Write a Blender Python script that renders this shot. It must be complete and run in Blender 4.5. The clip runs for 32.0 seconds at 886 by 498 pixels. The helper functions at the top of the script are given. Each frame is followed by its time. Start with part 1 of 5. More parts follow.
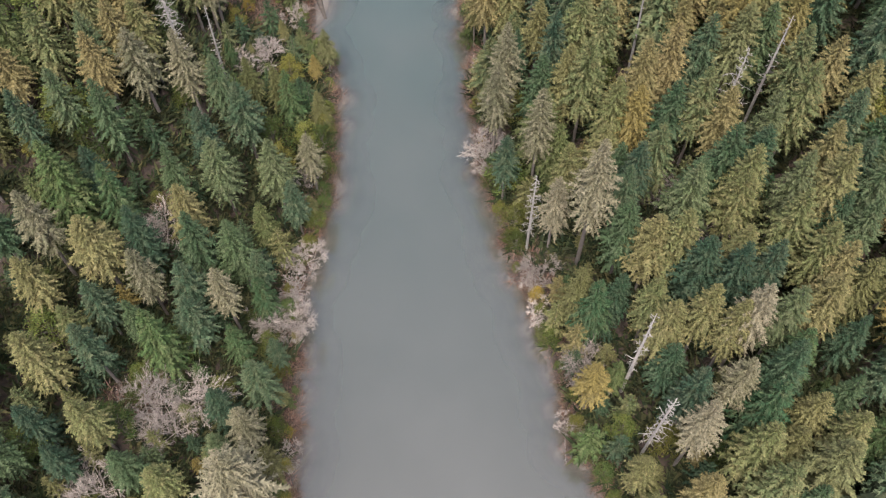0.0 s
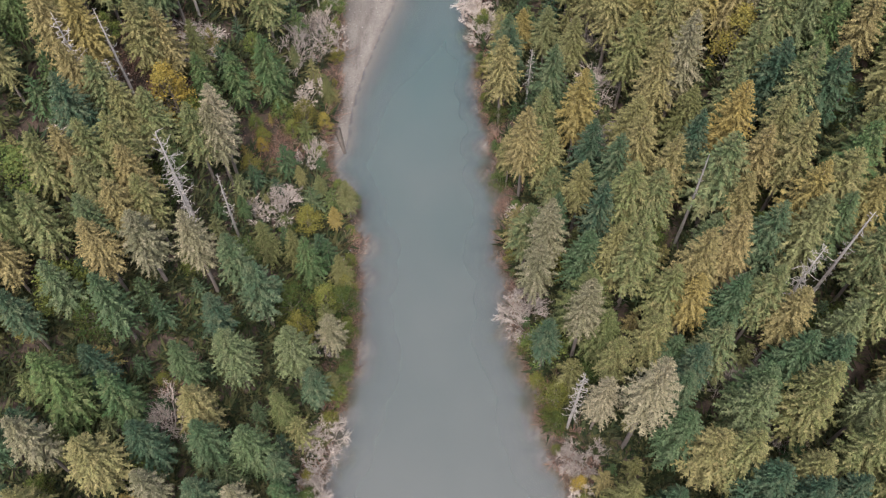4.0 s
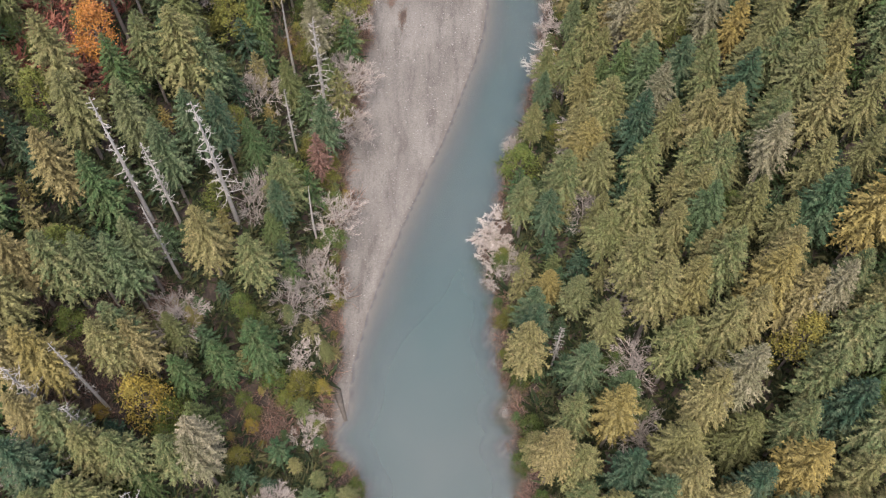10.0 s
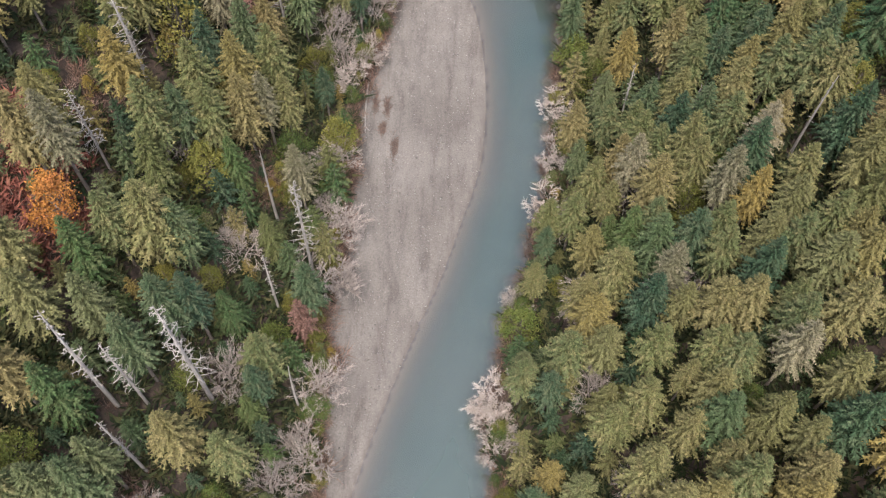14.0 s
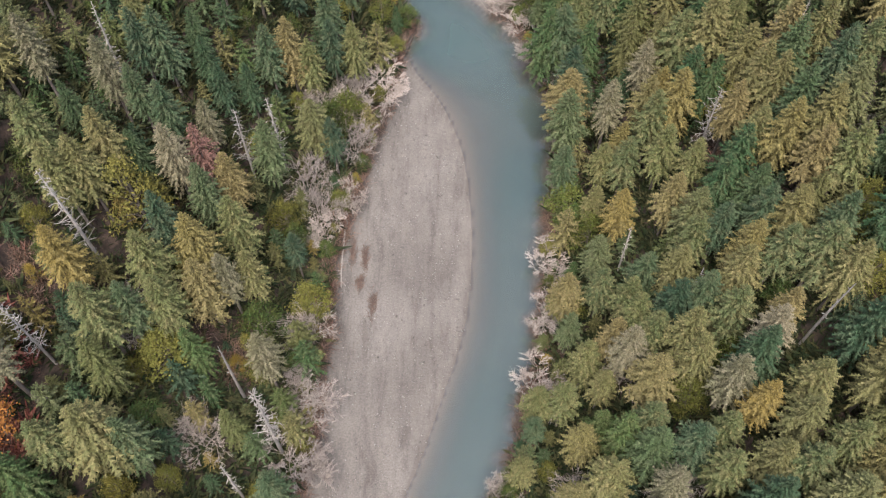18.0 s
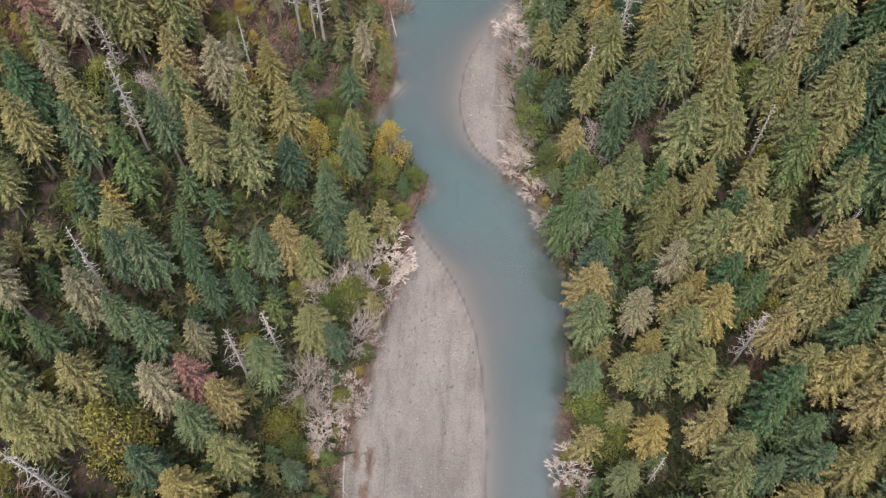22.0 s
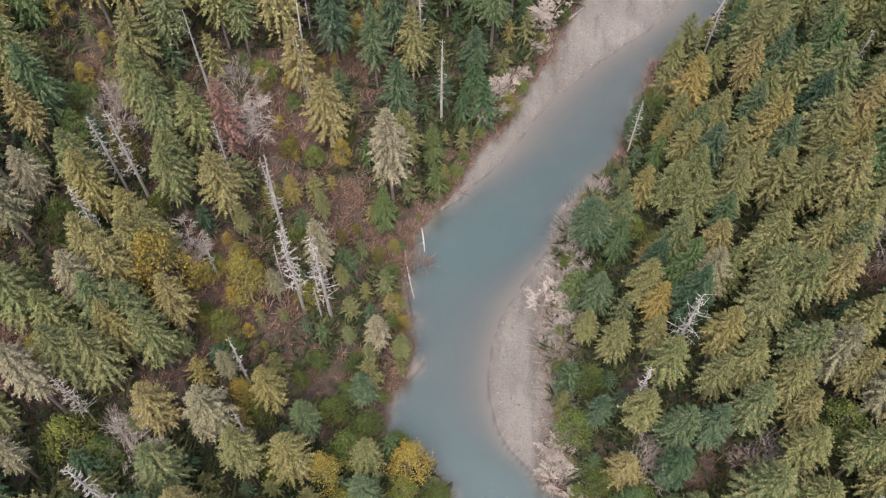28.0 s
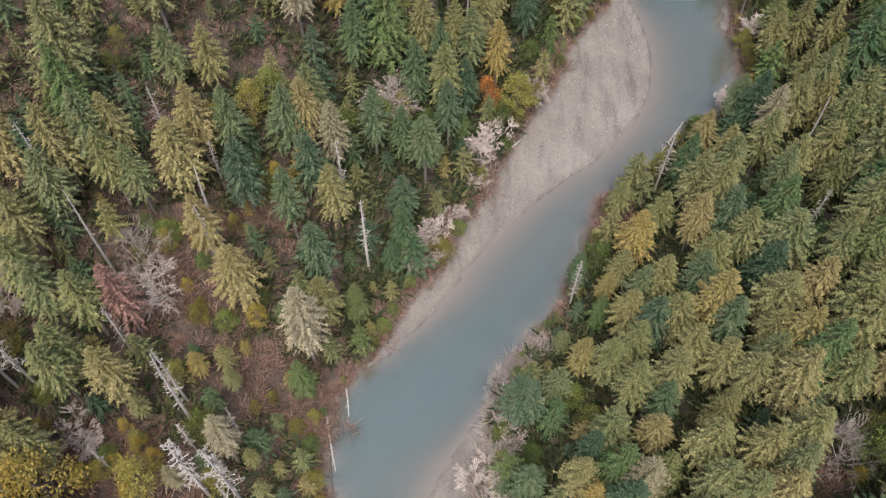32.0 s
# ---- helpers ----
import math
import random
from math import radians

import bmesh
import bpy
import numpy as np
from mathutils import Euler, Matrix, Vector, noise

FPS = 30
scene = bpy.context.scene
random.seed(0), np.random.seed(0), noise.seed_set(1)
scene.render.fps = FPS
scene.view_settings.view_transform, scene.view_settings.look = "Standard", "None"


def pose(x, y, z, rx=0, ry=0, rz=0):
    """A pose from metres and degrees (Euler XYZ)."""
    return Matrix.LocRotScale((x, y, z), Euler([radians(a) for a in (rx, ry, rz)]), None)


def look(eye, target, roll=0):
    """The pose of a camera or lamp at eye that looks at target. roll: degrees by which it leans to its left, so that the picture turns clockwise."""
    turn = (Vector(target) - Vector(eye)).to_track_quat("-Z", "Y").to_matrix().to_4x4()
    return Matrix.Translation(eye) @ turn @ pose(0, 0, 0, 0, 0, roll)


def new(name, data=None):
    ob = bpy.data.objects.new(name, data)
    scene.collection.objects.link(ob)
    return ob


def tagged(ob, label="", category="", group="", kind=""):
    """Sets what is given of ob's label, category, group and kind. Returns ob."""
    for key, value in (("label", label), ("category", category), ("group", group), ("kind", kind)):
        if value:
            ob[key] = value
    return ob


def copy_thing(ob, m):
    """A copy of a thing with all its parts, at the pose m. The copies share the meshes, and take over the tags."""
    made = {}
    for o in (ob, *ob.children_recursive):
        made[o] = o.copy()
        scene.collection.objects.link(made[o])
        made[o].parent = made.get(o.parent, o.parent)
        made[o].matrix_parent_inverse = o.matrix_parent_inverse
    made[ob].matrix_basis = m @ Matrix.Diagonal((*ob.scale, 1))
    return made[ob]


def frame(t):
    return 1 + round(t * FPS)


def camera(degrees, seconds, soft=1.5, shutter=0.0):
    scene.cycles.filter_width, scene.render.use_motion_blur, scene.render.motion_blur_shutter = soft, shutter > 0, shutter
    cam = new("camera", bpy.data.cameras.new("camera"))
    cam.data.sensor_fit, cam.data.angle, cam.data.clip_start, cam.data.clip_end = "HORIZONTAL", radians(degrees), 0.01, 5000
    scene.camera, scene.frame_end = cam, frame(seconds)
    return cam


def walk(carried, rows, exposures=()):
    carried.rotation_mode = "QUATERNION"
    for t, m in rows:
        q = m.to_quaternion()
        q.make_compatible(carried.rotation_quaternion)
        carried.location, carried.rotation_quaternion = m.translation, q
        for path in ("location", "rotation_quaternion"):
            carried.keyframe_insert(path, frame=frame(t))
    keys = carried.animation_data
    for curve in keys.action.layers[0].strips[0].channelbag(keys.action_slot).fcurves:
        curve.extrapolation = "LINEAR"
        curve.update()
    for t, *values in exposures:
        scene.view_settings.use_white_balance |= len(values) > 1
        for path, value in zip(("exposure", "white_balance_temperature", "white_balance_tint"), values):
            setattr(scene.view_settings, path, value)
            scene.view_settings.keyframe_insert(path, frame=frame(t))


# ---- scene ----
cam = camera(46.2, 32.0, soft=1.22)
PATH = [
    (0, (0.01, 0.00, 120.00), (0.01, 44.75, 30.57), -0.97),
    (0.5, (-0.27, 3.03, 119.85), (-0.23, 47.74, 30.41), -0.79),
    (1, (-0.59, 6.10, 119.70), (-0.55, 50.82, 30.26), -0.72),
    (2, (-1.36, 12.22, 119.45), (-1.34, 56.94, 30.01), -0.62),
    (3, (-2.57, 18.06, 119.41), (-2.55, 62.75, 29.95), -0.70),
    (3.5, (-3.20, 20.95, 119.35), (-3.10, 65.58, 29.86), -0.63),
    (5.5, (-5.40, 32.90, 119.26), (-4.56, 77.37, 29.70), 0.45),
    (6, (-5.69, 35.95, 119.17), (-4.69, 80.42, 29.60), 0.68),
    (7, (-5.84, 42.27, 118.96), (-4.86, 86.70, 29.38), 0.70),
    (8, (-5.60, 48.54, 119.05), (-4.84, 92.92, 29.44), 0.43),
    (9, (-5.50, 54.76, 119.21), (-4.84, 99.17, 29.62), 0.18),
    (10, (-5.70, 61.31, 118.97), (-4.99, 105.77, 29.39), 0.23),
    (11, (-5.80, 67.24, 118.71), (-5.12, 111.93, 29.25), 0.30),
    (12, (-5.62, 72.91, 118.58), (-5.09, 117.65, 29.15), 0.06),
    (13, (-5.25, 78.27, 118.60), (-4.75, 122.89, 29.11), -0.01),
    (14, (-4.70, 83.12, 118.32), (-3.97, 127.75, 28.83), 0.49),
    (14.5, (-4.27, 85.59, 118.36), (-3.46, 130.15, 28.83), 0.66),
    (16.5, (-2.28, 96.62, 118.31), (-1.88, 141.16, 28.78), -0.25),
    (17, (-1.82, 99.58, 118.22), (-1.61, 144.21, 28.73), -0.48),
    (18, (-1.27, 105.72, 118.16), (-1.31, 150.45, 28.72), -0.77),
    (19, (-1.49, 112.27, 118.41), (-1.41, 156.89, 28.91), -0.69),
    (20, (-1.93, 118.77, 118.65), (-1.57, 163.28, 29.11), -0.33),
    (21, (-2.41, 125.25, 118.87), (-2.07, 169.78, 29.34), -0.31),
    (22, (-3.06, 131.90, 118.93), (-2.49, 176.44, 29.40), 0.05),
    (23, (-3.81, 138.58, 119.22), (-3.35, 183.11, 29.68), -0.04),
    (24, (-4.61, 145.29, 119.33), (-4.13, 189.84, 29.81), -0.00),
    (25, (-5.28, 152.21, 119.05), (-4.67, 196.79, 29.54), 0.12),
    (25.5, (-5.47, 155.75, 118.91), (-4.83, 200.28, 29.37), 0.21),
    (27.5, (-5.73, 169.63, 117.56), (-5.18, 214.30, 28.09), 0.13),
    (28, (-5.57, 173.01, 117.32), (-5.04, 217.70, 27.87), 0.04),
    (29, (-4.45, 179.46, 117.10), (-4.07, 224.06, 27.60), -0.27),
    (30, (-2.30, 185.15, 117.19), (-2.02, 229.66, 27.64), -0.38),
    (31, (0.39, 190.29, 117.08), (0.67, 234.82, 27.54), -0.50),
    (31.5, (1.85, 192.52, 117.03), (2.23, 237.08, 27.51), -0.41),
    (32, (3.41, 194.63, 116.95), (3.92, 239.21, 27.44), -0.18),
]
walk(cam, [(t, look(eye, target, roll)) for t, eye, target, roll in PATH])

# ---- sky and light: a bright overcast afternoon ----
SUN_UP, SUN_ROUND = radians(68), radians(186)
world = bpy.data.worlds.new("overcast_sky")
scene.world = world
world.use_nodes = True
sky = world.node_tree.nodes.new("ShaderNodeTexSky")
sky.sky_type, sky.sun_disc = "NISHITA", False
sky.sun_elevation, sky.sun_rotation = SUN_UP, SUN_ROUND
sky.air_density, sky.dust_density, sky.ozone_density = 1.0, 4.5, 1.2
back = world.node_tree.nodes["Background"]
back.inputs["Strength"].default_value = 0.085
world.node_tree.links.new(sky.outputs["Color"], back.inputs["Color"])
sun = new("sun", bpy.data.lights.new("sun", "SUN"))
sun.data.energy, sun.data.angle, sun.data.color = 1.5, radians(36), (1.0, 0.975, 0.95)
sun_way = Vector((math.sin(SUN_ROUND) * math.cos(SUN_UP), math.cos(SUN_ROUND) * math.cos(SUN_UP), math.sin(SUN_UP)))
sun.matrix_world = look(sun_way * 400, (0, 0, 0))
scene.view_settings.exposure = 1.5


# ---- materials ----
def material(name, build):
    m = bpy.data.materials.new(name)
    m.use_nodes = True
    t = m.node_tree
    build(t, t.nodes["Principled BSDF"], lambda kind: t.nodes.new("ShaderNode" + kind), t.links.new)
    return m


def noise_node(node, link, scale, detail=4.0, rough=0.6, space="Object"):
    n, c = node("TexNoise"), node("TexCoord")
    n.inputs["Scale"].default_value, n.inputs["Detail"].default_value, n.inputs["Roughness"].default_value = scale, detail, rough
    if space == "World":
        link(node("NewGeometry").outputs["Position"], n.inputs["Vector"])
    else:
        link(c.outputs[space], n.inputs["Vector"])
    return n


def ramp_node(node, stops):
    r = node("ValToRGB")
    e = r.color_ramp.elements
    while len(e) < len(stops):
        e.new(0.5)
    for slot, (at, colour) in zip(e, stops):
        slot.position, slot.color = at, (*colour, 1)
    return r


def mix_node(node, link, a, b, fac, how="MIX"):
    m = node("Mix")
    m.data_type, m.blend_type = "RGBA", how
    for value, slot in ((a, 6), (b, 7), (fac, 0)):
        if hasattr(value, "links"):
            link(value, m.inputs[slot])
        else:
            m.inputs[slot].default_value = value if slot == 0 else (*value, 1)
    return m.outputs[2]


def foliage(name, stops, young, amount=0.35, rough=0.75, single=False):
    """Needles or leaves: hue by the tree, shade by the spray, paler growth in patches."""

    def build(t, b, node, link):
        info, geo = node("ObjectInfo"), node("NewGeometry")
        hue = ramp_node(node, stops)
        link((geo.outputs["Random Per Island"] if single else info.outputs["Random"]), hue.inputs[0])
        patch = noise_node(node, link, 0.55, 3.0)
        lift = node("MapRange")
        lift.inputs["From Min"].default_value, lift.inputs["From Max"].default_value = 0.42, 0.68
        lift.inputs["To Max"].default_value = amount
        link(patch.outputs["Fac"], lift.inputs["Value"])
        col = mix_node(node, link, hue.outputs[0], young, lift.outputs["Result"])
        needles = noise_node(node, link, 3.6, 5.0, 0.75)
        each = node("MapRange")
        each.inputs["To Min"].default_value, each.inputs["To Max"].default_value = 0.62, 1.3
        link(geo.outputs["Random Per Island"], each.inputs["Value"])
        grain = node("MapRange")
        grain.inputs["From Min"].default_value, grain.inputs["From Max"].default_value = 0.35, 0.65
        grain.inputs["To Min"].default_value, grain.inputs["To Max"].default_value = 0.72, 1.3
        link(needles.outputs["Fac"], grain.inputs["Value"])
        both = node("Math")
        both.operation = "MULTIPLY"
        link(each.outputs["Result"], both.inputs[0])
        link(grain.outputs["Result"], both.inputs[1])
        hsv = node("HueSaturation")
        link(col, hsv.inputs["Color"])
        link(both.outputs[0], hsv.inputs["Value"])
        link(hsv.outputs["Color"], b.inputs["Base Color"])
        b.inputs["Roughness"].default_value = rough
        b.inputs["Specular IOR Level"].default_value = 0.2

    return material(name, build)


def wood(name, stops, scale=3.0, rough=0.85):
    def build(t, b, node, link):
        info = node("ObjectInfo")
        n = noise_node(node, link, scale, 5.0, 0.7)
        r = ramp_node(node, stops)
        link(n.outputs["Fac"], r.inputs[0])
        hsv, each = node("HueSaturation"), node("MapRange")
        each.inputs["To Min"].default_value, each.inputs["To Max"].default_value = 0.75, 1.2
        link(info.outputs["Random"], each.inputs["Value"])
        link(each.outputs["Result"], hsv.inputs["Value"])
        link(r.outputs[0], hsv.inputs["Color"])
        link(hsv.outputs["Color"], b.inputs["Base Color"])
        b.inputs["Roughness"].default_value = rough
        bump = node("Bump")
        bump.inputs["Strength"].default_value, bump.inputs["Distance"].default_value = 0.5, 0.05
        link(n.outputs["Fac"], bump.inputs["Height"])
        link(bump.outputs["Normal"], b.inputs["Normal"])

    return material(name, build)


FIR = foliage("fir_needles", [(0.0, (0.034, 0.064, 0.037)), (0.4, (0.055, 0.088, 0.044)), (0.75, (0.082, 0.110, 0.048)), (1.0, (0.113, 0.124, 0.054))], (0.182, 0.171, 0.094), 0.42)
HEMLOCK = foliage("hemlock_needles", [(0.0, (0.081, 0.107, 0.047)), (0.4, (0.116, 0.129, 0.048)), (0.75, (0.149, 0.138, 0.055)), (1.0, (0.185, 0.147, 0.062))], (0.260, 0.202, 0.097), 0.5)
CEDAR = foliage("cedar_sprays", [(0.0, (0.034, 0.074, 0.033)), (0.5, (0.065, 0.104, 0.033)), (1.0, (0.119, 0.113, 0.042))], (0.162, 0.138, 0.070), 0.4)
SPRUCE = foliage("spruce_needles", [(0.0, (0.028, 0.055, 0.032)), (0.5, (0.043, 0.077, 0.036)), (1.0, (0.071, 0.103, 0.043))], (0.128, 0.134, 0.074), 0.4)
LICHEN = foliage("lichen_grown_needles", [(0.0, (0.115, 0.112, 0.062)), (0.5, (0.160, 0.146, 0.082)), (1.0, (0.215, 0.185, 0.118))], (0.26, 0.22, 0.15), 0.55)
GOLD = foliage("yellowing_leaves", [(0.0, (0.17, 0.155, 0.04)), (0.5, (0.24, 0.185, 0.04)), (1.0, (0.29, 0.19, 0.04))], (0.14, 0.15, 0.05), 0.5)
SHRUB = foliage("shrub_leaves", [(0.0, (0.050, 0.091, 0.028)), (0.5, (0.093, 0.124, 0.030)), (1.0, (0.158, 0.144, 0.034))], (0.207, 0.153, 0.043), 0.4)
RUST = foliage("rusty_dead_needles", [(0.0, (0.15, 0.085, 0.065)), (1.0, (0.19, 0.10, 0.08))], (0.24, 0.15, 0.12), 0.4)
BARK = wood("conifer_bark", [(0.3, (0.14, 0.115, 0.10)), (0.6, (0.24, 0.20, 0.175)), (0.8, (0.34, 0.295, 0.265))])
SILVER = wood("weathered_dead_wood", [(0.25, (0.25, 0.215, 0.19)), (0.5, (0.40, 0.36, 0.33)), (0.8, (0.52, 0.49, 0.46))])
TWIG = wood("pale_alder_twigs", [(0.25, (0.29, 0.232, 0.20)), (0.5, (0.41, 0.345, 0.305)), (0.8, (0.54, 0.475, 0.435))], 1.2)
BRUSH = foliage("red_brown_brush", [(0.0, (0.115, 0.076, 0.060)), (0.4, (0.185, 0.114, 0.088)), (0.8, (0.27, 0.190, 0.158)), (1.0, (0.25, 0.105, 0.078))], (0.20, 0.16, 0.085), 0.3, single=True)
FERN = foliage("fern_and_salal_leaves", [(0.0, (0.021, 0.038, 0.017)), (0.5, (0.040, 0.056, 0.022)), (1.0, (0.076, 0.072, 0.029))], (0.088, 0.064, 0.038), 0.35, single=True)
YELLOW = foliage("yellowing_needles", [(0.0, (0.114, 0.125, 0.054)), (0.6, (0.161, 0.147, 0.057)), (1.0, (0.234, 0.171, 0.051))], (0.176, 0.146, 0.070), 0.45)
RED_BRUSH = foliage("red_shrub_leaves", [(0.0, (0.17, 0.06, 0.05)), (0.6, (0.26, 0.085, 0.065)), (1.0, (0.30, 0.13, 0.09))], (0.14, 0.10, 0.06), 0.3, single=True)
WOODS = foliage("far_conifer_needles", [(0.0, (0.050, 0.069, 0.043)), (0.5, (0.078, 0.094, 0.048)), (1.0, (0.128, 0.124, 0.053))], (0.158, 0.148, 0.085), 0.35, single=True)
DRIFT = wood("brown_drift_twigs", [(0.3, (0.09, 0.06, 0.048)), (0.6, (0.17, 0.115, 0.092)), (0.8, (0.25, 0.19, 0.16))], 2.0)
WET_WOOD = wood("dark_wet_wood", [(0.3, (0.05, 0.042, 0.036)), (0.6, (0.10, 0.082, 0.07)), (0.8, (0.15, 0.12, 0.10))], 2.0)
RED = foliage("red_maple_leaves", [(0.0, (0.32, 0.13, 0.04)), (1.0, (0.38, 0.17, 0.04))], (0.30, 0.08, 0.05), 0.5)



def build_ground(t, b, node, link):
    at = node("Attribute")
    at.attribute_name = "zone"
    sep = node("SeparateColor")
    link(at.outputs["Color"], sep.inputs[0])
    big, mid, fine = (noise_node(node, link, s, d, 0.65, "World") for s, d in ((0.12, 4), (0.9, 5), (5.0, 6)))
    litter = ramp_node(node, [(0.3, (0.036, 0.031, 0.026)), (0.45, (0.062, 0.048, 0.039)), (0.6, (0.105, 0.074, 0.060)), (0.75, (0.042, 0.058, 0.026))])
    link(mid.outputs["Fac"], litter.inputs[0])
    sand = ramp_node(node, [(0.25, (0.142, 0.126, 0.116)), (0.5, (0.186, 0.167, 0.154)), (0.75, (0.228, 0.207, 0.192))])
    link(big.outputs["Fac"], sand.inputs[0])
    grit = ramp_node(node, [(0.3, (0.62, 0.62, 0.62)), (0.5, (0.95, 0.95, 0.95)), (0.7, (1.25, 1.24, 1.22))])
    link(fine.outputs["Fac"], grit.inputs[0])
    gravel = mix_node(node, link, sand.outputs[0], grit.outputs[0], 0.8, "MULTIPLY")
    streak, flow = noise_node(node, link, 0.55, 6.0, 0.7, "World"), node("Mapping")
    flow.inputs["Scale"].default_value, flow.inputs["Rotation"].default_value = (1.0, 0.22, 1.0), (0, 0, radians(-12))
    link(node("NewGeometry").outputs["Position"], flow.inputs["Vector"])
    link(flow.outputs[0], streak.inputs["Vector"])
    coarse = ramp_node(node, [(0.44, (1.06, 1.05, 1.03)), (0.54, (0.90, 0.89, 0.88)), (0.62, (0.66, 0.64, 0.62))])
    link(streak.outputs["Fac"], coarse.inputs[0])
    gravel = mix_node(node, link, gravel, coarse.outputs[0], 0.85, "MULTIPLY")
    bed = mix_node(node, link, gravel, (0.27, 0.23, 0.198), sep.outputs[1])
    bed = mix_node(node, link, bed, (0.135, 0.118, 0.105), sep.outputs[2])
    col = mix_node(node, link, bed, litter.outputs[0], sep.outputs[0])
    link(col, b.inputs["Base Color"])
    b.inputs["Roughness"].default_value = 0.92
    b.inputs["Specular IOR Level"].default_value = 0.2
    bump = node("Bump")
    bump.inputs["Strength"].default_value, bump.inputs["Distance"].default_value = 0.6, 0.12
    link(fine.outputs["Fac"], bump.inputs["Height"])
    link(bump.outputs["Normal"], b.inputs["Normal"])


GROUND = material("gravel_and_forest_floor", build_ground)


def build_water(t, b, node, link):
    """Milky melt water: the bed shows where it is shallow, the silt's own colour where it is deep."""
    at = node("Attribute")
    at.attribute_name = "depth"
    clear = node("BsdfTransparent")
    silt = node("BsdfDiffuse")
    drift = noise_node(node, link, 0.05, 3.0, 0.5, "World")
    way = node("SeparateXYZ")
    link(node("NewGeometry").outputs["Position"], way.inputs[0])
    along = node("MapRange")
    along.inputs["From Min"].default_value, along.inputs["From Max"].default_value = 20, 140
    link(way.outputs["Y"], along.inputs["Value"])
    tone = ramp_node(node, [(0.35, (0.064, 0.106, 0.100)), (0.65, (0.086, 0.116, 0.108))])
    link(drift.outputs["Fac"], tone.inputs[0])
    brown = ramp_node(node, [(0.35, (0.098, 0.096, 0.082)), (0.65, (0.110, 0.108, 0.094))])
    link(drift.outputs["Fac"], brown.inputs[0])
    tone = mix_node(node, link, brown.outputs[0], tone.outputs[0], along.outputs["Result"]).node
    link(tone.outputs[2], silt.inputs["Color"])
    murk = node("MixShader")
    link(at.outputs["Fac"], murk.inputs[0])
    link(clear.outputs[0], murk.inputs[1])
    link(silt.outputs[0], murk.inputs[2])
    gloss = node("BsdfGlossy")
    gloss.inputs["Roughness"].default_value = 0.05
    ripple = noise_node(node, link, 1.3, 4.0, 0.6, "World")
    bump = node("Bump")
    bump.inputs["Strength"].default_value, bump.inputs["Distance"].default_value = 0.10, 0.05
    link(ripple.outputs["Fac"], bump.inputs["Height"])
    link(bump.outputs["Normal"], gloss.inputs["Normal"])
    fres = node("Fresnel")
    fres.inputs["IOR"].default_value = 2.05
    link(bump.outputs["Normal"], fres.inputs["Normal"])
    top = node("MixShader")
    link(fres.outputs[0], top.inputs[0])
    link(murk.outputs[0], top.inputs[1])
    link(gloss.outputs[0], top.inputs[2])
    link(top.outputs[0], t.nodes["Material Output"].inputs["Surface"])


def build_stone(t, b, node, link):
    geo = node("NewGeometry")
    tone = ramp_node(node, [(0.0, (0.10, 0.09, 0.082)), (0.5, (0.20, 0.182, 0.17)), (1.0, (0.31, 0.29, 0.27))])
    link(geo.outputs["Random Per Island"], tone.inputs[0])
    grain = noise_node(node, link, 9.0, 4.0, 0.6, "World")
    link(mix_node(node, link, tone.outputs[0], grain.outputs["Color"], 0.25, "OVERLAY"), b.inputs["Base Color"])
    b.inputs["Roughness"].default_value = 0.85


STONE = material("river_stone", build_stone)
WATER = material("milky_green_river_water", build_water)

# Openings in the forest where brush covers the floor: across, up the valley, radius.
CLEARINGS = [(-33.3, 62.9, 2), (-35.1, 37.7, 2.2), (-41.6, 98.8, 6), (-25.8, 96.3, 4), (-35.2, 106.7, 3), (-49.7, 143.5, 5), (-45.9, 133.7, 5), (-25.4, 148.5, 3.5), (-18.5, 126.7, 2.5), (-43.0, 152.0, 4), (31.8, 170.1, 1.6), (25.3, 192.9, 2.6), (-30.6, 220.9, 7), (-28.2, 220.0, 5), (-47.7, 206.3, 5), (-11.0, 230.5, 3.5), (27.3, 200.7, 2.2), (22.3, 200.9, 2.2), (40.5, 218.9, 2), (-24.5, 244.0, 7), (-16.7, 253.0, 4.5), (-40.5, 241.2, 5), (-15.6, 234.3, 4.5), (-30.0, 220.2, 7), (27.1, 255.5, 3)]


# ---- the plan: water's edge and foot of the bank on both sides, as (way up the valley, across) ----
WATER_LEFT = [(-60, -20), (0, -18), (29, -17.4), (41, -17.3), (57, -17), (66, -14.6), (77, -13.8), (91, -15.2), (95.6, -18.2), (98, -16.6), (103.6, -15.9), (109.7, -14.6), (118, -12), (125.5, -9.2), (131.5, -6.8), (138, -4), (145, -1.6), (152, 0.8), (160, 2.1), (167, 2.5), (174, 2.1), (181, 1), (187.5, -1.6), (193.5, -5.2), (196.4, -6.2), (199.6, -4.2)]
WATER_LEFT += [(203.8, -6.4), (208, -11), (211, -11.3), (216, -8.6), (220, -8.5), (225, -9.8), (231, -8.8), (236, -6.2), (239.8, -2.2), (243.1, 1.6), (246.5, 4.6), (252, 8.4), (256, 12.3), (262, 19), (266.8, 25.5), (271, 29.5), (279.4, 32.8), (287, 32.5), (292, 31), (305, 26), (340, 20)]
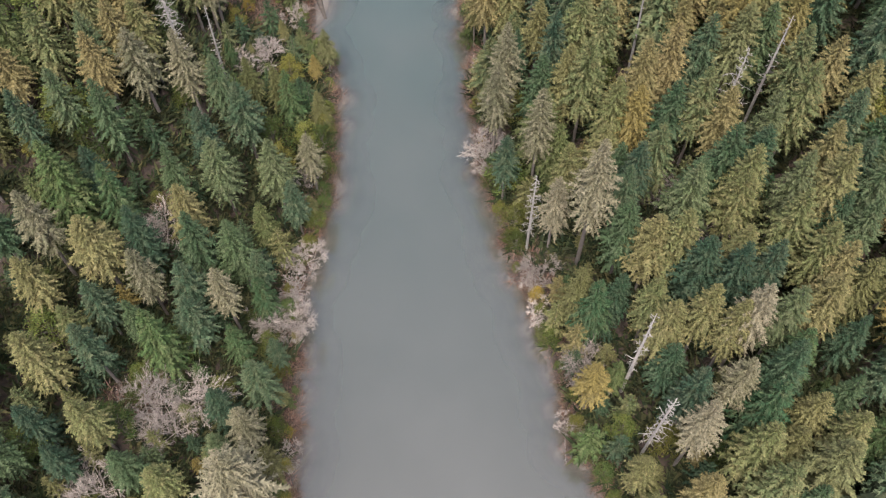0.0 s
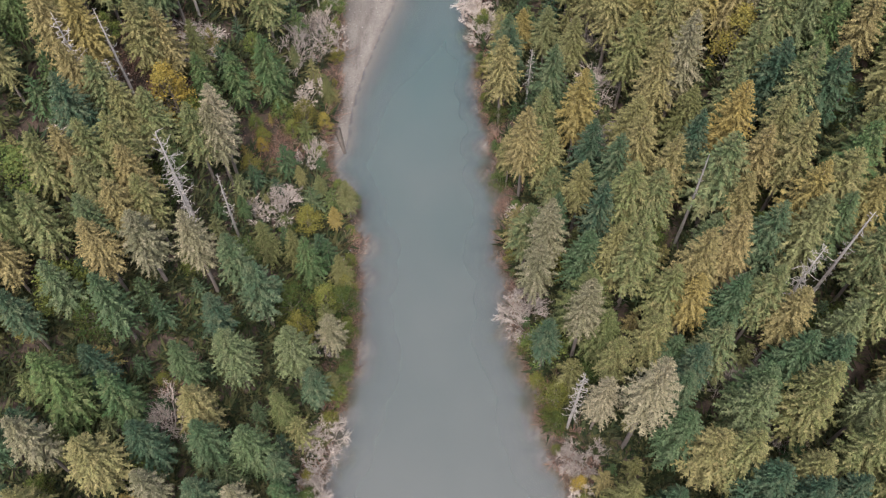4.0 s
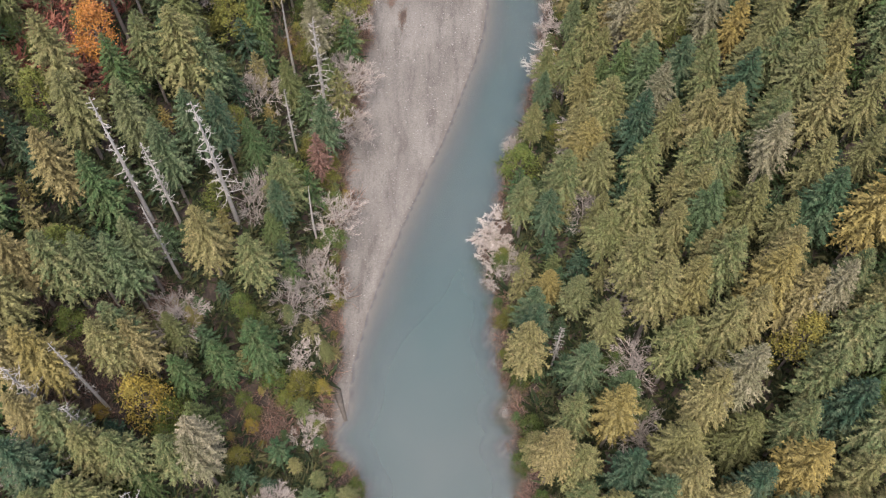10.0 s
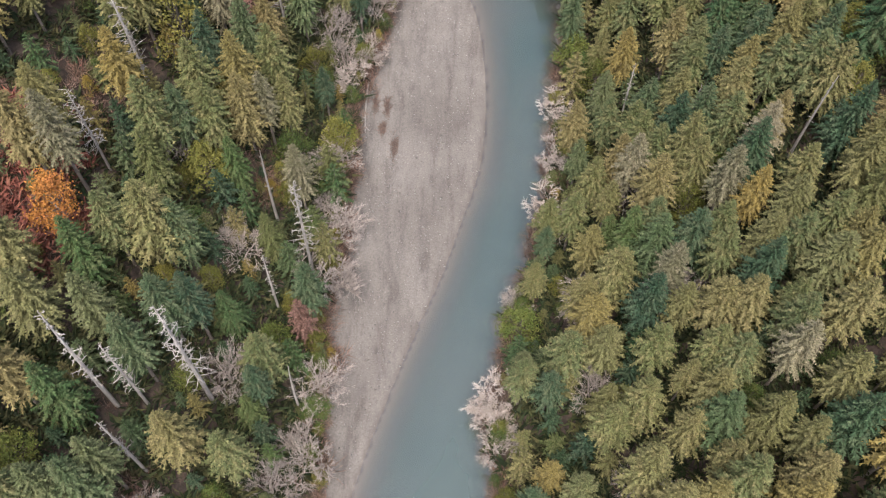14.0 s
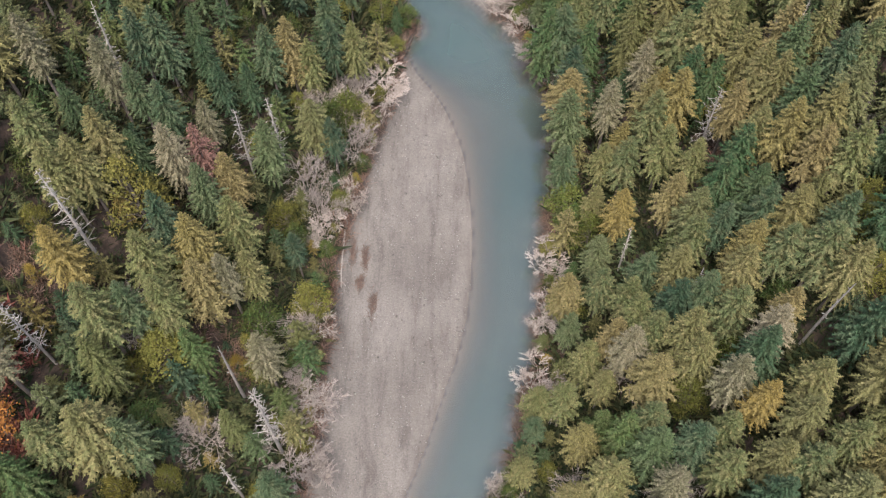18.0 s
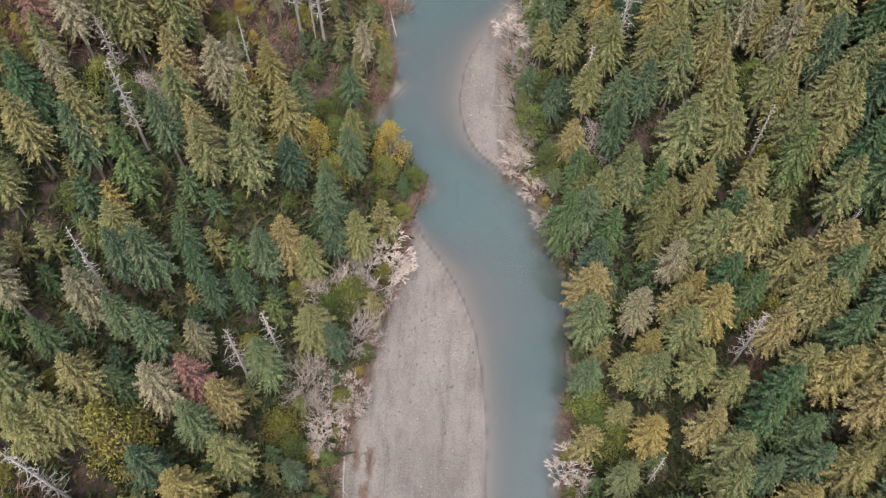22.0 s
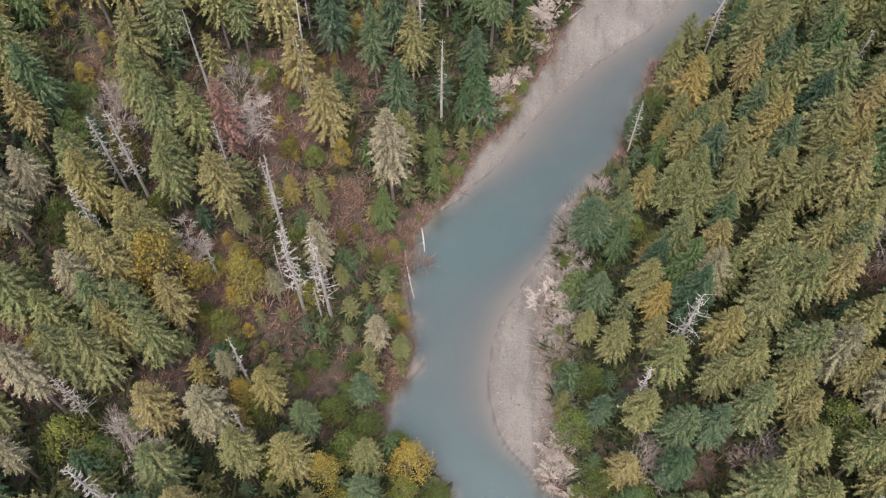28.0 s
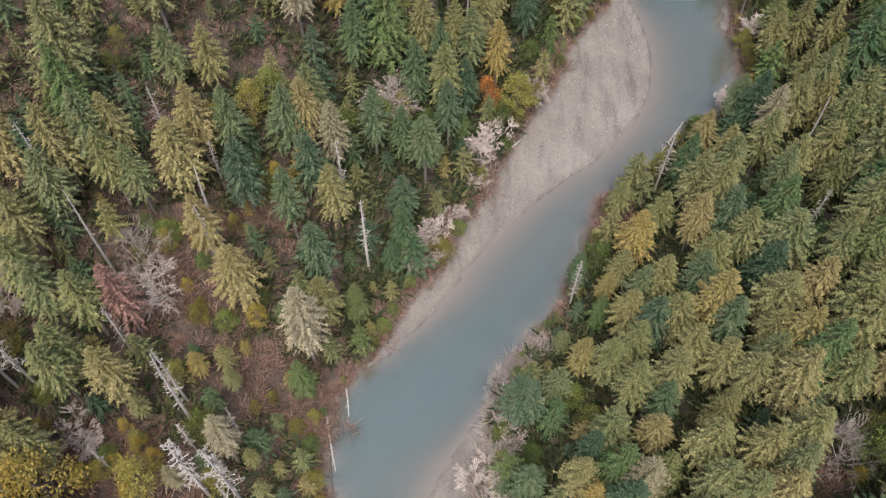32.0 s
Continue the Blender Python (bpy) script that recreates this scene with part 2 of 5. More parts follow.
WATER_RIGHT = [(-60, 24), (0, 20), (28.4, 17), (33, 14.2), (41, 13.3), (46, 12), (50, 10.8), (55, 9), (61.6, 7), (68, 5.4), (78, 4.2), (89, 3.5), (97, 2.7), (105, 1.9), (114, 1.1), (121, 0.6), (128, 2.4), (135, 4.8), (141, 6.8), (148, 8.6), (156, 10), (163, 11), (171, 12.2), (178, 12.9), (185, 14), (188, 13)]
WATER_RIGHT += [(192, 11), (197.8, 9.5), (201, 6.3), (203, 4.9), (206, 2.3), (210.7, 0.7), (216.6, 0.7), (222, 2.3), (228, 6), (232, 8.8), (237.7, 12.2), (245, 17.6), (254, 22.2), (261, 26), (264, 31), (270, 36), (273, 41.3), (279, 44.5), (287, 44.5), (292, 45), (305, 42), (340, 38)]
BAR_LEFT = [(95.6, -18.4), (97, -18.5), (104, -17.7), (119, -17.5), (131, -17.6), (142, -16.2), (153, -14.9), (162, -14.4), (173, -11.9), (180, -9.5), (192, -7.2), (196.4, -6.4)]
BAR_UPPER = [(236, -6.5), (238, -4.6), (243.5, -1.2), (249.5, 3), (257, 7.5), (264, 11.8), (270.5, 15.5), (277.7, 20), (284.4, 22.3), (291, 28), (305, 24), (340, 18)]
BAR_RIGHT = [(201.5, 6.2), (202.9, 6.6), (209, 7.3), (216.6, 7.5), (222.3, 7.4), (230.5, 9.8), (233, 9.8)]


# How deep the river runs along its way, as a share of its deepest.
SHOALS = [(-60, 0.55), (30, 0.55), (60, 0.5), (95, 0.6), (112, 1), (170, 1), (183, 0.5), (195, 0.5), (204, 0.8), (224, 0.55), (236, 0.32), (246, 0.4), (262, 0.6), (275, 0.4), (340, 0.4)]


# How steeply the valley sides climb from the banks, along the way.
SLOPE_LEFT = [(-60, 0.45), (70, 0.5), (92, 0.85), (150, 0.8), (185, 0.7), (217, 0.68), (240, 0.62), (340, 0.62)]
SLOPE_RIGHT = [(-60, 0.42), (60, 0.42), (95, 0.55), (112, 0.72), (150, 0.8), (185, 0.78), (205, 0.72), (225, 0.55), (340, 0.55)]


def curve(points, y):
    """Across at y, smoothly through the points."""
    p = np.array(points, float)
    slope = np.gradient(p[:, 1], p[:, 0])
    i = np.clip(np.searchsorted(p[:, 0], y) - 1, 0, len(p) - 2)
    w = p[i + 1, 0] - p[i, 0]
    u = np.clip((y - p[i, 0]) / w, 0, 1)
    a, b = p[i, 1], p[i + 1, 1]
    return (1 + 2 * u) * (1 - u) ** 2 * a + u * (1 - u) ** 2 * w * slope[i] + u * u * (3 - 2 * u) * b + u * u * (u - 1) * w * slope[i + 1]


LINE_Y = np.arange(-60, 340, 0.5)
LINE_WL, LINE_WR = curve(WATER_LEFT, LINE_Y), curve(WATER_RIGHT, LINE_Y)
LINE_BL, LINE_BR = LINE_WL - 0.25, LINE_WR + 0.25
for bar in (BAR_LEFT, BAR_UPPER):
    on = (LINE_Y >= bar[0][0]) & (LINE_Y <= bar[-1][0])
    LINE_BL[on] = np.minimum(LINE_BL[on], curve(bar, LINE_Y[on]))
ragged = 0.7 * np.sin(LINE_Y * 0.83 + 2 * np.sin(LINE_Y * 0.31)) + 0.45 * np.sin(LINE_Y * 1.9 + 1.3 * np.sin(LINE_Y * 0.57))
LINE_WL += ragged * np.clip(1.4 - (LINE_WL - LINE_BL), 0, 1)
LINE_BL = np.minimum(LINE_BL, LINE_WL - 0.25)
on = (LINE_Y >= BAR_RIGHT[0][0]) & (LINE_Y <= BAR_RIGHT[-1][0])
LINE_BR[on] = np.maximum(LINE_BR[on], curve(BAR_RIGHT, LINE_Y[on]))
LINE_WR += ragged[::-1] * np.clip(1.4 - (LINE_BR - LINE_WR), 0, 1)
LINE_BR = np.maximum(LINE_BR, LINE_WR + 0.25)


def away(x, y, line):
    """Distance from the line, positive to its right."""
    x, y = np.atleast_1d(x).astype(float), np.atleast_1d(y).astype(float)
    out, order = np.empty(len(x)), np.argsort(y)
    for i in range(0, len(x), 2000):
        s = order[i : i + 2000]
        part = (LINE_Y > y[s].min() - 40) & (LINE_Y < y[s].max() + 40)
        d = np.hypot(x[s, None] - line[None, part], y[s, None] - LINE_Y[None, part]).min(1)
        out[s] = np.where(x[s] > np.interp(y[s], LINE_Y, line), d, -d)
    return out


def lumps(x, y, size, seed=0.0):
    """A soft unevenness between about -1 and 1."""
    x, y = x / size + seed, y / size - seed
    return (np.sin(x * 1.3 + 1.7 * np.sin(y * 0.9)) + np.sin(y * 1.1 + 2.1 * np.sin(x * 0.7 + seed)) + np.sin(x * 2.3 - y * 1.9)) / 3


def step(a, b, v):
    u = np.clip((v - a) / (b - a), 0, 1)
    return u * u * (3 - 2 * u)


def blurred(values, metres):
    """The values along the river, averaged over that many metres."""
    n = int(metres / 0.5)
    w = np.hanning(2 * n + 1)
    return np.convolve(np.pad(values, n, "edge"), w / w.sum(), "valid")


LINE_SHOAL = blurred(np.interp(LINE_Y, *np.transpose(SHOALS)), 14)
GENTLE_LEFT = blurred(step(0.4, 3, LINE_WL - LINE_BL), 9)
GENTLE_RIGHT = blurred(step(0.4, 3, LINE_BR - LINE_WR), 9)


def survey(x, y):
    """Height of the ground, how far it is forest floor and how far river bed, at arrays of places."""
    x, y = np.atleast_1d(x).astype(float), np.atleast_1d(y).astype(float)
    wl, wr, bl, br = (away(x, y, line) for line in (LINE_WL, LINE_WR, LINE_BL, LINE_BR))
    forest = np.maximum(-bl, br)
    dry = np.maximum(-wl, wr)
    wet_left, wet_right = np.maximum(wl, 0), np.maximum(-wr, 0)
    gentle_left, gentle_right = np.interp(y, LINE_Y, GENTLE_LEFT), np.interp(y, LINE_Y, GENTLE_RIGHT)
    to_left, to_right = wet_left * (0.42 - 0.34 * gentle_left), wet_right * (0.42 - 0.34 * gentle_right)
    depth = to_left * to_right / (to_left**1.5 + to_right**1.5 + 1e-6) ** (2 / 3)
    shoal = np.interp(y, LINE_Y, LINE_SHOAL)
    depth = 1.9 * (1 - np.exp(-depth / 1.1)) * shoal
    bar = np.clip(dry, 0, None) * 0.06 + 0.05 * lumps(x, y, 2.2) * step(0.5, 3, dry)
    right_hand = x > 0.5 * (np.interp(y, LINE_Y, LINE_WL) + np.interp(y, LINE_Y, LINE_WR))
    slope = np.where(right_hand, np.interp(y, *np.transpose(SLOPE_RIGHT)), np.interp(y, *np.transpose(SLOPE_LEFT)))
    climb = slope * (np.sqrt(np.clip(forest - 3, 0, 120) ** 2 + 4) - 2)
    climb = np.minimum(climb, 27 + 0.2 * (climb - 27))
    bank = 1.3 * step(-0.3, 1.8, forest) + climb
    bank += (0.35 * lumps(x, y, 3.1, 2.0) + 0.9 * lumps(x, y, 11.0, 5.0)) * step(1, 9, forest)
    height = np.where(dry > 0, np.minimum(bar, 1.0) + bank, -depth)
    return height, step(-0.4, 0.7, forest), step(0.15, -0.25, dry), forest, depth, dry


def openness(x, y):
    """1 in the middle of a clearing, 0 outside of all."""
    return np.max([1 - np.hypot(x - a, y - b) / (2 * r) for a, b, r in CLEARINGS], 0).clip(0, 1)


def mesh_object(name, verts, faces, mat, parent=None, label=""):
    """One mesh out of arrays, linked, under a thing if one is given."""
    me = bpy.data.meshes.new(name)
    verts, faces = np.asarray(verts, np.float32), np.asarray(faces, np.int32)
    n = faces.shape[1]
    me.vertices.add(len(verts))
    me.vertices.foreach_set("co", verts.ravel())
    me.loops.add(faces.size)
    me.loops.foreach_set("vertex_index", faces.ravel())
    me.polygons.add(len(faces))
    me.polygons.foreach_set("loop_start", np.arange(0, faces.size, n, dtype=np.int32))
    me.update(calc_edges=True)
    me.materials.append(mat)
    ob = new(name, me)
    if parent:
        ob.parent = parent
    if label:
        tagged(ob, label)
    return ob


def smooth(ob):
    ob.data.polygons.foreach_set("use_smooth", np.ones(len(ob.data.polygons), bool))
    return ob


def sheet(xs, ys):
    gx, gy = np.meshgrid(xs, ys)
    n, m = len(xs), len(ys)
    i = (np.arange(m - 1)[:, None] * n + np.arange(n - 1)[None]).ravel()
    return gx.ravel(), gy.ravel(), np.stack([i, i + 1, i + n + 1, i + n], 1)


# ---- ground and river ----
far = np.array([12, 30, 70, 150, 320, 700, 1500, 2600.0])
gx, gy, quads = sheet(np.r_[-76 - far[::-1], np.arange(-76, -24, 1.0), np.arange(-24, 50, 0.5), np.arange(50, 84.1, 1.0), 84 + far], np.r_[-20 - far[::-1], np.arange(-20, 20, 2.0), np.arange(20, 310, 0.6), np.arange(310, 330.1, 2.0), 330 + far])
height, floor_share, bed_share, _, _, dry = survey(np.clip(gx, -90, 100), np.clip(gy, -58, 338))
ground = smooth(mesh_object("ground", np.stack([gx, gy, height], 1), quads, GROUND))
zone = ground.data.color_attributes.new("zone", "FLOAT_COLOR", "POINT")
zone.data.foreach_set("color", np.stack([floor_share, bed_share, 0.9 * step(-0.25, 0.1, dry) * step(0.6, 0.2, dry), 0 * gx + 1], 1).astype(np.float32).ravel())
tagged(ground, "brown forest floor and grey gravel bars along a river", "ground", kind="structure")

wx, wy, quads = sheet(np.arange(-34, 60.1, 0.8), np.arange(-55, 336, 0.8))
_, _, _, _, depth, _ = survey(wx, wy)
dry_quad = (depth[quads].max(1) <= 0) & (np.maximum(-away(wx, wy, LINE_WL), away(wx, wy, LINE_WR))[quads].min(1) > 2.5)
water = smooth(mesh_object("water", np.stack([wx, wy, 0 * wx], 1), quads[~dry_quad], WATER))
deep = water.data.attributes.new("depth", "FLOAT", "POINT")
deep.data.foreach_set("value", (1 - np.exp(-depth * 2.6)).astype(np.float32))
tagged(water, "calm milky grey-green river water", "river", kind="structure")


# ---- trees ----
class Lot:
    """Gathers the triangles of one part."""

    def __init__(self):
        self.v, self.f = [], []

    def kite(self, base, way, side, length, width):
        """A pointed spray of two triangles."""
        n = len(self.v)
        self.v += [base, base + way * length * 0.45 + side * width, base + way * length, base + way * length * 0.45 - side * width]
        self.f += [(n, n + 1, n + 2), (n, n + 2, n + 3)]

    def sliver(self, a, b, tip):
        n = len(self.v)
        self.v += [a, b, tip]
        self.f.append((n, n + 1, n + 2))

    def tube(self, points, radii, sides=3):
        n = len(self.v)
        points = [Vector(p) for p in points]
        for i, (p, r) in enumerate(zip(points, radii)):
            way = (points[min(i + 1, len(points) - 1)] - points[max(i - 1, 0)]).normalized()
            u = way.orthogonal().normalized()
            w = way.cross(u)
            for k in range(sides):
                a = math.tau * k / sides
                self.v.append(p + (u * math.cos(a) + w * math.sin(a)) * r)
        for i in range(len(points) - 1):
            for k in range(sides):
                a, b = n + i * sides + k, n + i * sides + (k + 1) % sides
                self.f += [(a, b, b + sides), (a, b + sides, a + sides)]

    def part(self, name, mat, parent, label=""):
        return mesh_object(name, [tuple(v) for v in self.v], self.f, mat, parent, label)


def whorled_crown(rng, tall, wide, low, count, droop, thin):
    """A conifer's crown: tiers of branches, each a flat drooping frond feathered with narrow sprays."""
    lot = Lot()
    down = Vector((0, 0, -1))
    leafage = 0.45 + 0.8 * thin
    for n in range(count):
        s = ((n + 0.6 * rng.random()) / count) ** 0.78
        z = tall * (low + (1 - low) * s) - 0.1
        shape = min(1.0, (1 - s) * 1.6 + 0.01) ** 0.85 * min(1.0, 0.7 + s)
        reach = wide * shape * rng.choice((0.7, 0.9, 1.0, 1.05, 1.15)) * rng.uniform(0.9, 1.08) + 0.18
        turn = n * 2.39996 + rng.uniform(-0.35, 0.35)
        out = Vector((math.cos(turn), math.sin(turn), 0))
        across = Vector((-out.y, out.x, 0))
        lift = 0.85 * s + 0.12 - droop * (1 - s) + rng.uniform(-0.16, 0.16)
        sag = 0.34 + droop * 0.35
        bow = rng.uniform(-0.12, 0.12)
        spine = lambda u: Vector((0, 0, z)) + out * reach * u + across * reach * bow * u * u + Vector((0, 0, reach * (lift * u - sag * u * u)))  # noqa: E731
        stations = max(4, min(9, int(reach * 3.0) + 2))
        gap = 1.0 / stations
        for k in range(stations):
            u = (k + rng.uniform(0.4, 1.1)) * gap * 0.95 + 0.02
            here = spine(u)
            size = (0.14 + 0.25 * reach * (1.1 - u) ** 0.8 * min(1.0, 0.5 + 1.6 * u)) * rng.uniform(0.6, 1.3)
            a, b = spine(max(0.0, u - gap * leafage * 0.6)), spine(u + gap * leafage * 0.5)
            for hand in (-1, 1):
                lot.sliver(a, b, here + out * size * rng.uniform(0.35, 0.85) + across * hand * size * rng.uniform(0.55, 1.05) + down * size * rng.uniform(-0.15, 0.6))
            side = across * rng.uniform(0.07, 0.17) + out * rng.uniform(-0.1, 0.1)
            lot.sliver(here - side, here + side, here + down * size * rng.uniform(0.2, 1.1) + across * size * rng.uniform(-0.7, 0.7) + out * size * rng.uniform(0.0, 0.8))
        side = across * (0.05 + 0.02 * reach)
        lot.sliver(spine(0.75) - side, spine(0.75) + side, spine(1.1))
    for n in range(6):
        a = n * 1.05
        side = Vector((math.cos(a), math.sin(a), 0)) * 0.16
        lot.sliver(Vector((0, 0, tall - 1.3)) + side, Vector((0, 0, tall - 1.3)) - side * 0.4, Vector((0, 0, tall + 0.35)))
    return lot


def conifer(name, seed, tall, wide, low, count, droop, thin, mat, label, category="tree"):
    rng = random.Random(seed)
    tree = tagged(new(name), label, category, "trees of the forest")
    trunk = Lot()
    bend = Vector((rng.uniform(-0.3, 0.3), rng.uniform(-0.3, 0.3), 0))
    r = tall * 0.0075 + 0.04
    trunk.tube([Vector((0, 0, -0.6)), Vector((0, 0, tall * 0.3)) + bend * 0.4, Vector((0, 0, tall * 0.65)) + bend * 0.3, Vector((0, 0, tall * 0.985))], [r * 1.25, r, r * 0.6, 0.03], 7)
    for _ in range(10):
        z, a = tall * rng.uniform(0.12, low + 0.12), rng.uniform(0, math.tau)
        way = Vector((math.cos(a), math.sin(a), rng.uniform(-0.3, 0.1)))
        trunk.tube([Vector((0, 0, z)), Vector((0, 0, z)) + way * rng.uniform(0.6, 1.6)], [0.05, 0.015], 3)
    trunk.part("trunk", BARK, tree)
    whorled_crown(rng, tall, wide, low, count, droop, thin).part("crown", mat, tree)
    return tree


def snag(name, seed, tall, wide, count, label, mat, twisty=0.25, low=0.3):
    """A dead standing conifer: a bare trunk with broken limbs."""
    rng = random.Random(seed)
    tree = tagged(new(name), label, "dead tree", "dead trees of the forest")
    trunk, limbs = Lot(), Lot()
    lean = Vector((rng.uniform(-0.6, 0.6), rng.uniform(-0.6, 0.6), 0))
    r = 0.0058 * tall + 0.045
    at = lambda s: Vector((0, 0, tall * s)) + lean * s * s  # noqa: E731
    trunk.tube([at(-0.02), at(0.3), at(0.6), at(0.85), at(1.0)], [r * 1.2, r, r * 0.75, r * 0.45, 0.04], 7)
    for n in range(count):
        s = low + (1 - low) * (n + rng.random()) / count
        a = n * 2.4 + rng.uniform(-0.7, 0.7)
        reach = wide * (1.08 - s) ** 0.6 * rng.uniform(0.35, 1.1)
        out = Vector((math.cos(a), math.sin(a), 0))
        p0 = at(s)
        p1 = p0 + out * reach * 0.5 + Vector((0, 0, rng.uniform(-0.2, 0.25) * reach))
        p2 = p1 + (out + Vector((rng.uniform(-1, 1), rng.uniform(-1, 1), rng.uniform(-0.6, 0.9))) * twisty * 2) * reach * 0.5
        limbs.tube([p0, p1, p2], [0.06, 0.045, 0.018], 3)
        for _ in range(4):
            q = p1.lerp(p2, rng.uniform(0, 0.8))
            limbs.tube([q, q + Vector((rng.uniform(-1, 1), rng.uniform(-1, 1), rng.uniform(-0.5, 0.6))) * reach * 0.36], [0.035, 0.012], 3)
    trunk.part("trunk", mat, tree)
    tagged(limbs.part("branchwork", mat, tree), kind="stuff")
    return tree


def bare_tree(name, seed, tall, wide, stems, label, mat, category="shrub"):
    """A leafless alder or willow: stems that fork into a round head of pale twigs."""
    rng = random.Random(seed)
    tree = tagged(new(name), label, category, "leafless trees on the banks")
    wood_lot, twigs = Lot(), Lot()

    def grow(p, way, length, r, level):
        q = p + way * length
        bend = p.lerp(q, 0.5) + Vector((rng.uniform(-1, 1), rng.uniform(-1, 1), rng.uniform(-1, 1))) * length * 0.1
        if level < 3:
            (wood_lot if level < 2 else twigs).tube([p, bend, q], [r, r * 0.8, r * 0.55], 4 if level < 1 else 3)
        else:
            side = way.orthogonal().normalized() * (0.036 if level == 3 else 0.027)
            twigs.sliver(p - side, p + side, q)
        if level == 4:
            return
        for _ in range((3, 4, 6, 7)[level]):
            w = (way + Vector((rng.uniform(-1, 1), rng.uniform(-1, 1), rng.uniform(-0.6, 0.65))) * 0.95).normalized()
            w.z = max(w.z, -0.2)
            grow(p.lerp(q, rng.uniform(0.35, 1.0)), w, length * rng.uniform(0.45, 0.75), max(r * 0.5, 0.018), level + 1)

    for n in range(stems):
        a = math.tau * n / stems + rng.uniform(-0.5, 0.5)
        tilt = wide / tall
        grow(Vector((0, 0, -0.2)), Vector((math.cos(a) * tilt, math.sin(a) * tilt, 1)).normalized(), tall * 0.4, 0.008 * tall + 0.01, 0)
    tagged(wood_lot.part("stemwork", mat, tree), kind="stuff")
    tagged(twigs.part("twig_mass", mat, tree), kind="stuff")
    return tree


def leafy_tree(name, seed, tall, wide, clumps, label, mat, category="tree"):
    """A small broad-leaved tree: limbs, and leaves in loose clumps round their ends."""
    rng = random.Random(seed)
    tree = tagged(new(name), label, category, "broad-leaved trees of the forest")
    limbs, leaves = Lot(), Lot()
    limbs.tube([Vector((0, 0, -0.3)), Vector((0, 0, tall * 0.4)), Vector((0.1, 0.1, tall * 0.75))], [0.17, 0.12, 0.05], 6)
    for n in range(clumps):
        a, s = n * 2.4, rng.random()
        z = tall * (0.3 + 0.68 * s)
        rad = wide * min(1.0, 1.25 * (1.02 - s)) ** 0.8 * rng.uniform(0.45, 0.95)
        c = Vector((math.cos(a) * rad, math.sin(a) * rad, z))
        limbs.tube([Vector((0, 0, z * 0.65)), c], [0.05, 0.02], 3)
        for _ in range(58):
            d = Vector((rng.gauss(0, 1), rng.gauss(0, 1), rng.gauss(0, 0.7)))
            way = Vector((rng.uniform(-1, 1), rng.uniform(-1, 1), rng.uniform(-0.7, 0.3))).normalized()
            leaves.kite(c + d * wide * 0.15, way, way.orthogonal().normalized(), rng.uniform(0.16, 0.36), 0.08)
    limbs.part("trunk", BARK, tree)
    leaves.part("leaves", mat, tree)
    return tree


# One of each sort, built once; the forest is made of copies.
FIRS = [conifer("fir_tree", 10 + n, 30.0, w, lo, 230, d, 0.42, FIR, "tall green fir with drooping branches in the forest") for n, (w, lo, d) in enumerate(((3.6, 0.30, 0.25), (3.2, 0.34, 0.15), (4.0, 0.28, 0.30), (3.0, 0.38, 0.12)))]
HEMLOCKS = [conifer("hemlock_tree", 30 + n, 28.0, w, lo, 230, d, 0.48, HEMLOCK, "olive-green hemlock with yellowish branch tips") for n, (w, lo, d) in enumerate(((3.5, 0.32, 0.2), (3.9, 0.28, 0.35), (3.2, 0.36, 0.25)))]
CEDARS = [conifer("cedar_tree", 50 + n, 24.0, w, lo, 230, d, 0.45, CEDAR, "green cedar with hanging flat sprays") for n, (w, lo, d) in enumerate(((3.4, 0.12, 0.45), (3.0, 0.15, 0.5)))]
SPRUCES = [conifer("spruce_tree", 70 + n, 29.0, w, lo, 230, d, 0.44, SPRUCE, "dark blue-green spruce among the forest trees") for n, (w, lo, d) in enumerate(((3.3, 0.24, 0.2), (3.7, 0.22, 0.3)))]
PALE_FIRS = [conifer("lichen_grown_fir", 90 + n, 30.0, w, lo, 230, d, 0.30, LICHEN, "pale fir grown over with straw-coloured lichen") for n, (w, lo, d) in enumerate(((3.4, 0.36, 0.25), (2.9, 0.42, 0.2)))]
GOLD_TREES = [leafy_tree("maple_tree", 110, 15.0, 3.0, 46, "small maple with yellow autumn leaves", GOLD), leafy_tree("maple_tree", 111, 12.0, 2.6, 38, "small maple with yellow autumn leaves", GOLD)]
GREEN_TREES = [leafy_tree("broadleaf_tree", 120, 11.0, 2.8, 44, "low leafy green tree below the firs", SHRUB), leafy_tree("leafy_shrub", 121, 8.0, 2.4, 36, "rounded green leafy shrub below the firs", SHRUB, "shrub")]
YOUNG_FIRS = [conifer("young_" + kind, 80 + n, 14.0, w, 0.06, 62, d, 0.6, m, f"young {kind} below the taller trees of the forest") for n, (kind, w, d, m) in enumerate((("fir", 2.5, 0.2, FIR), ("spruce", 2.7, 0.3, SPRUCE), ("cedar", 2.6, 0.4, CEDAR), ("hemlock", 2.4, 0.25, HEMLOCK), ("larch", 2.4, 0.25, YELLOW)))]
YELLOW_HEMLOCKS = [conifer("yellow_hemlock", 40 + n, 28.0, w, lo, 230, d, 0.48, YELLOW, "hemlock with golden-yellow tinged needles") for n, (w, lo, d) in enumerate(((3.4, 0.32, 0.2), (3.7, 0.30, 0.3)))]
RED_TREES = [leafy_tree("vine_maple", 112, 10.0, 2.8, 40, "small maple with orange-red autumn leaves", RED)]
SNAGS = [snag("dead_fir", 130 + n, 27.0, w, c, "grey-white dead fir with bare broken limbs", SILVER, tw) for n, (w, c, tw) in enumerate(((2.3, 64, 0.3), (1.5, 52, 0.25), (3.2, 62, 0.5)))]
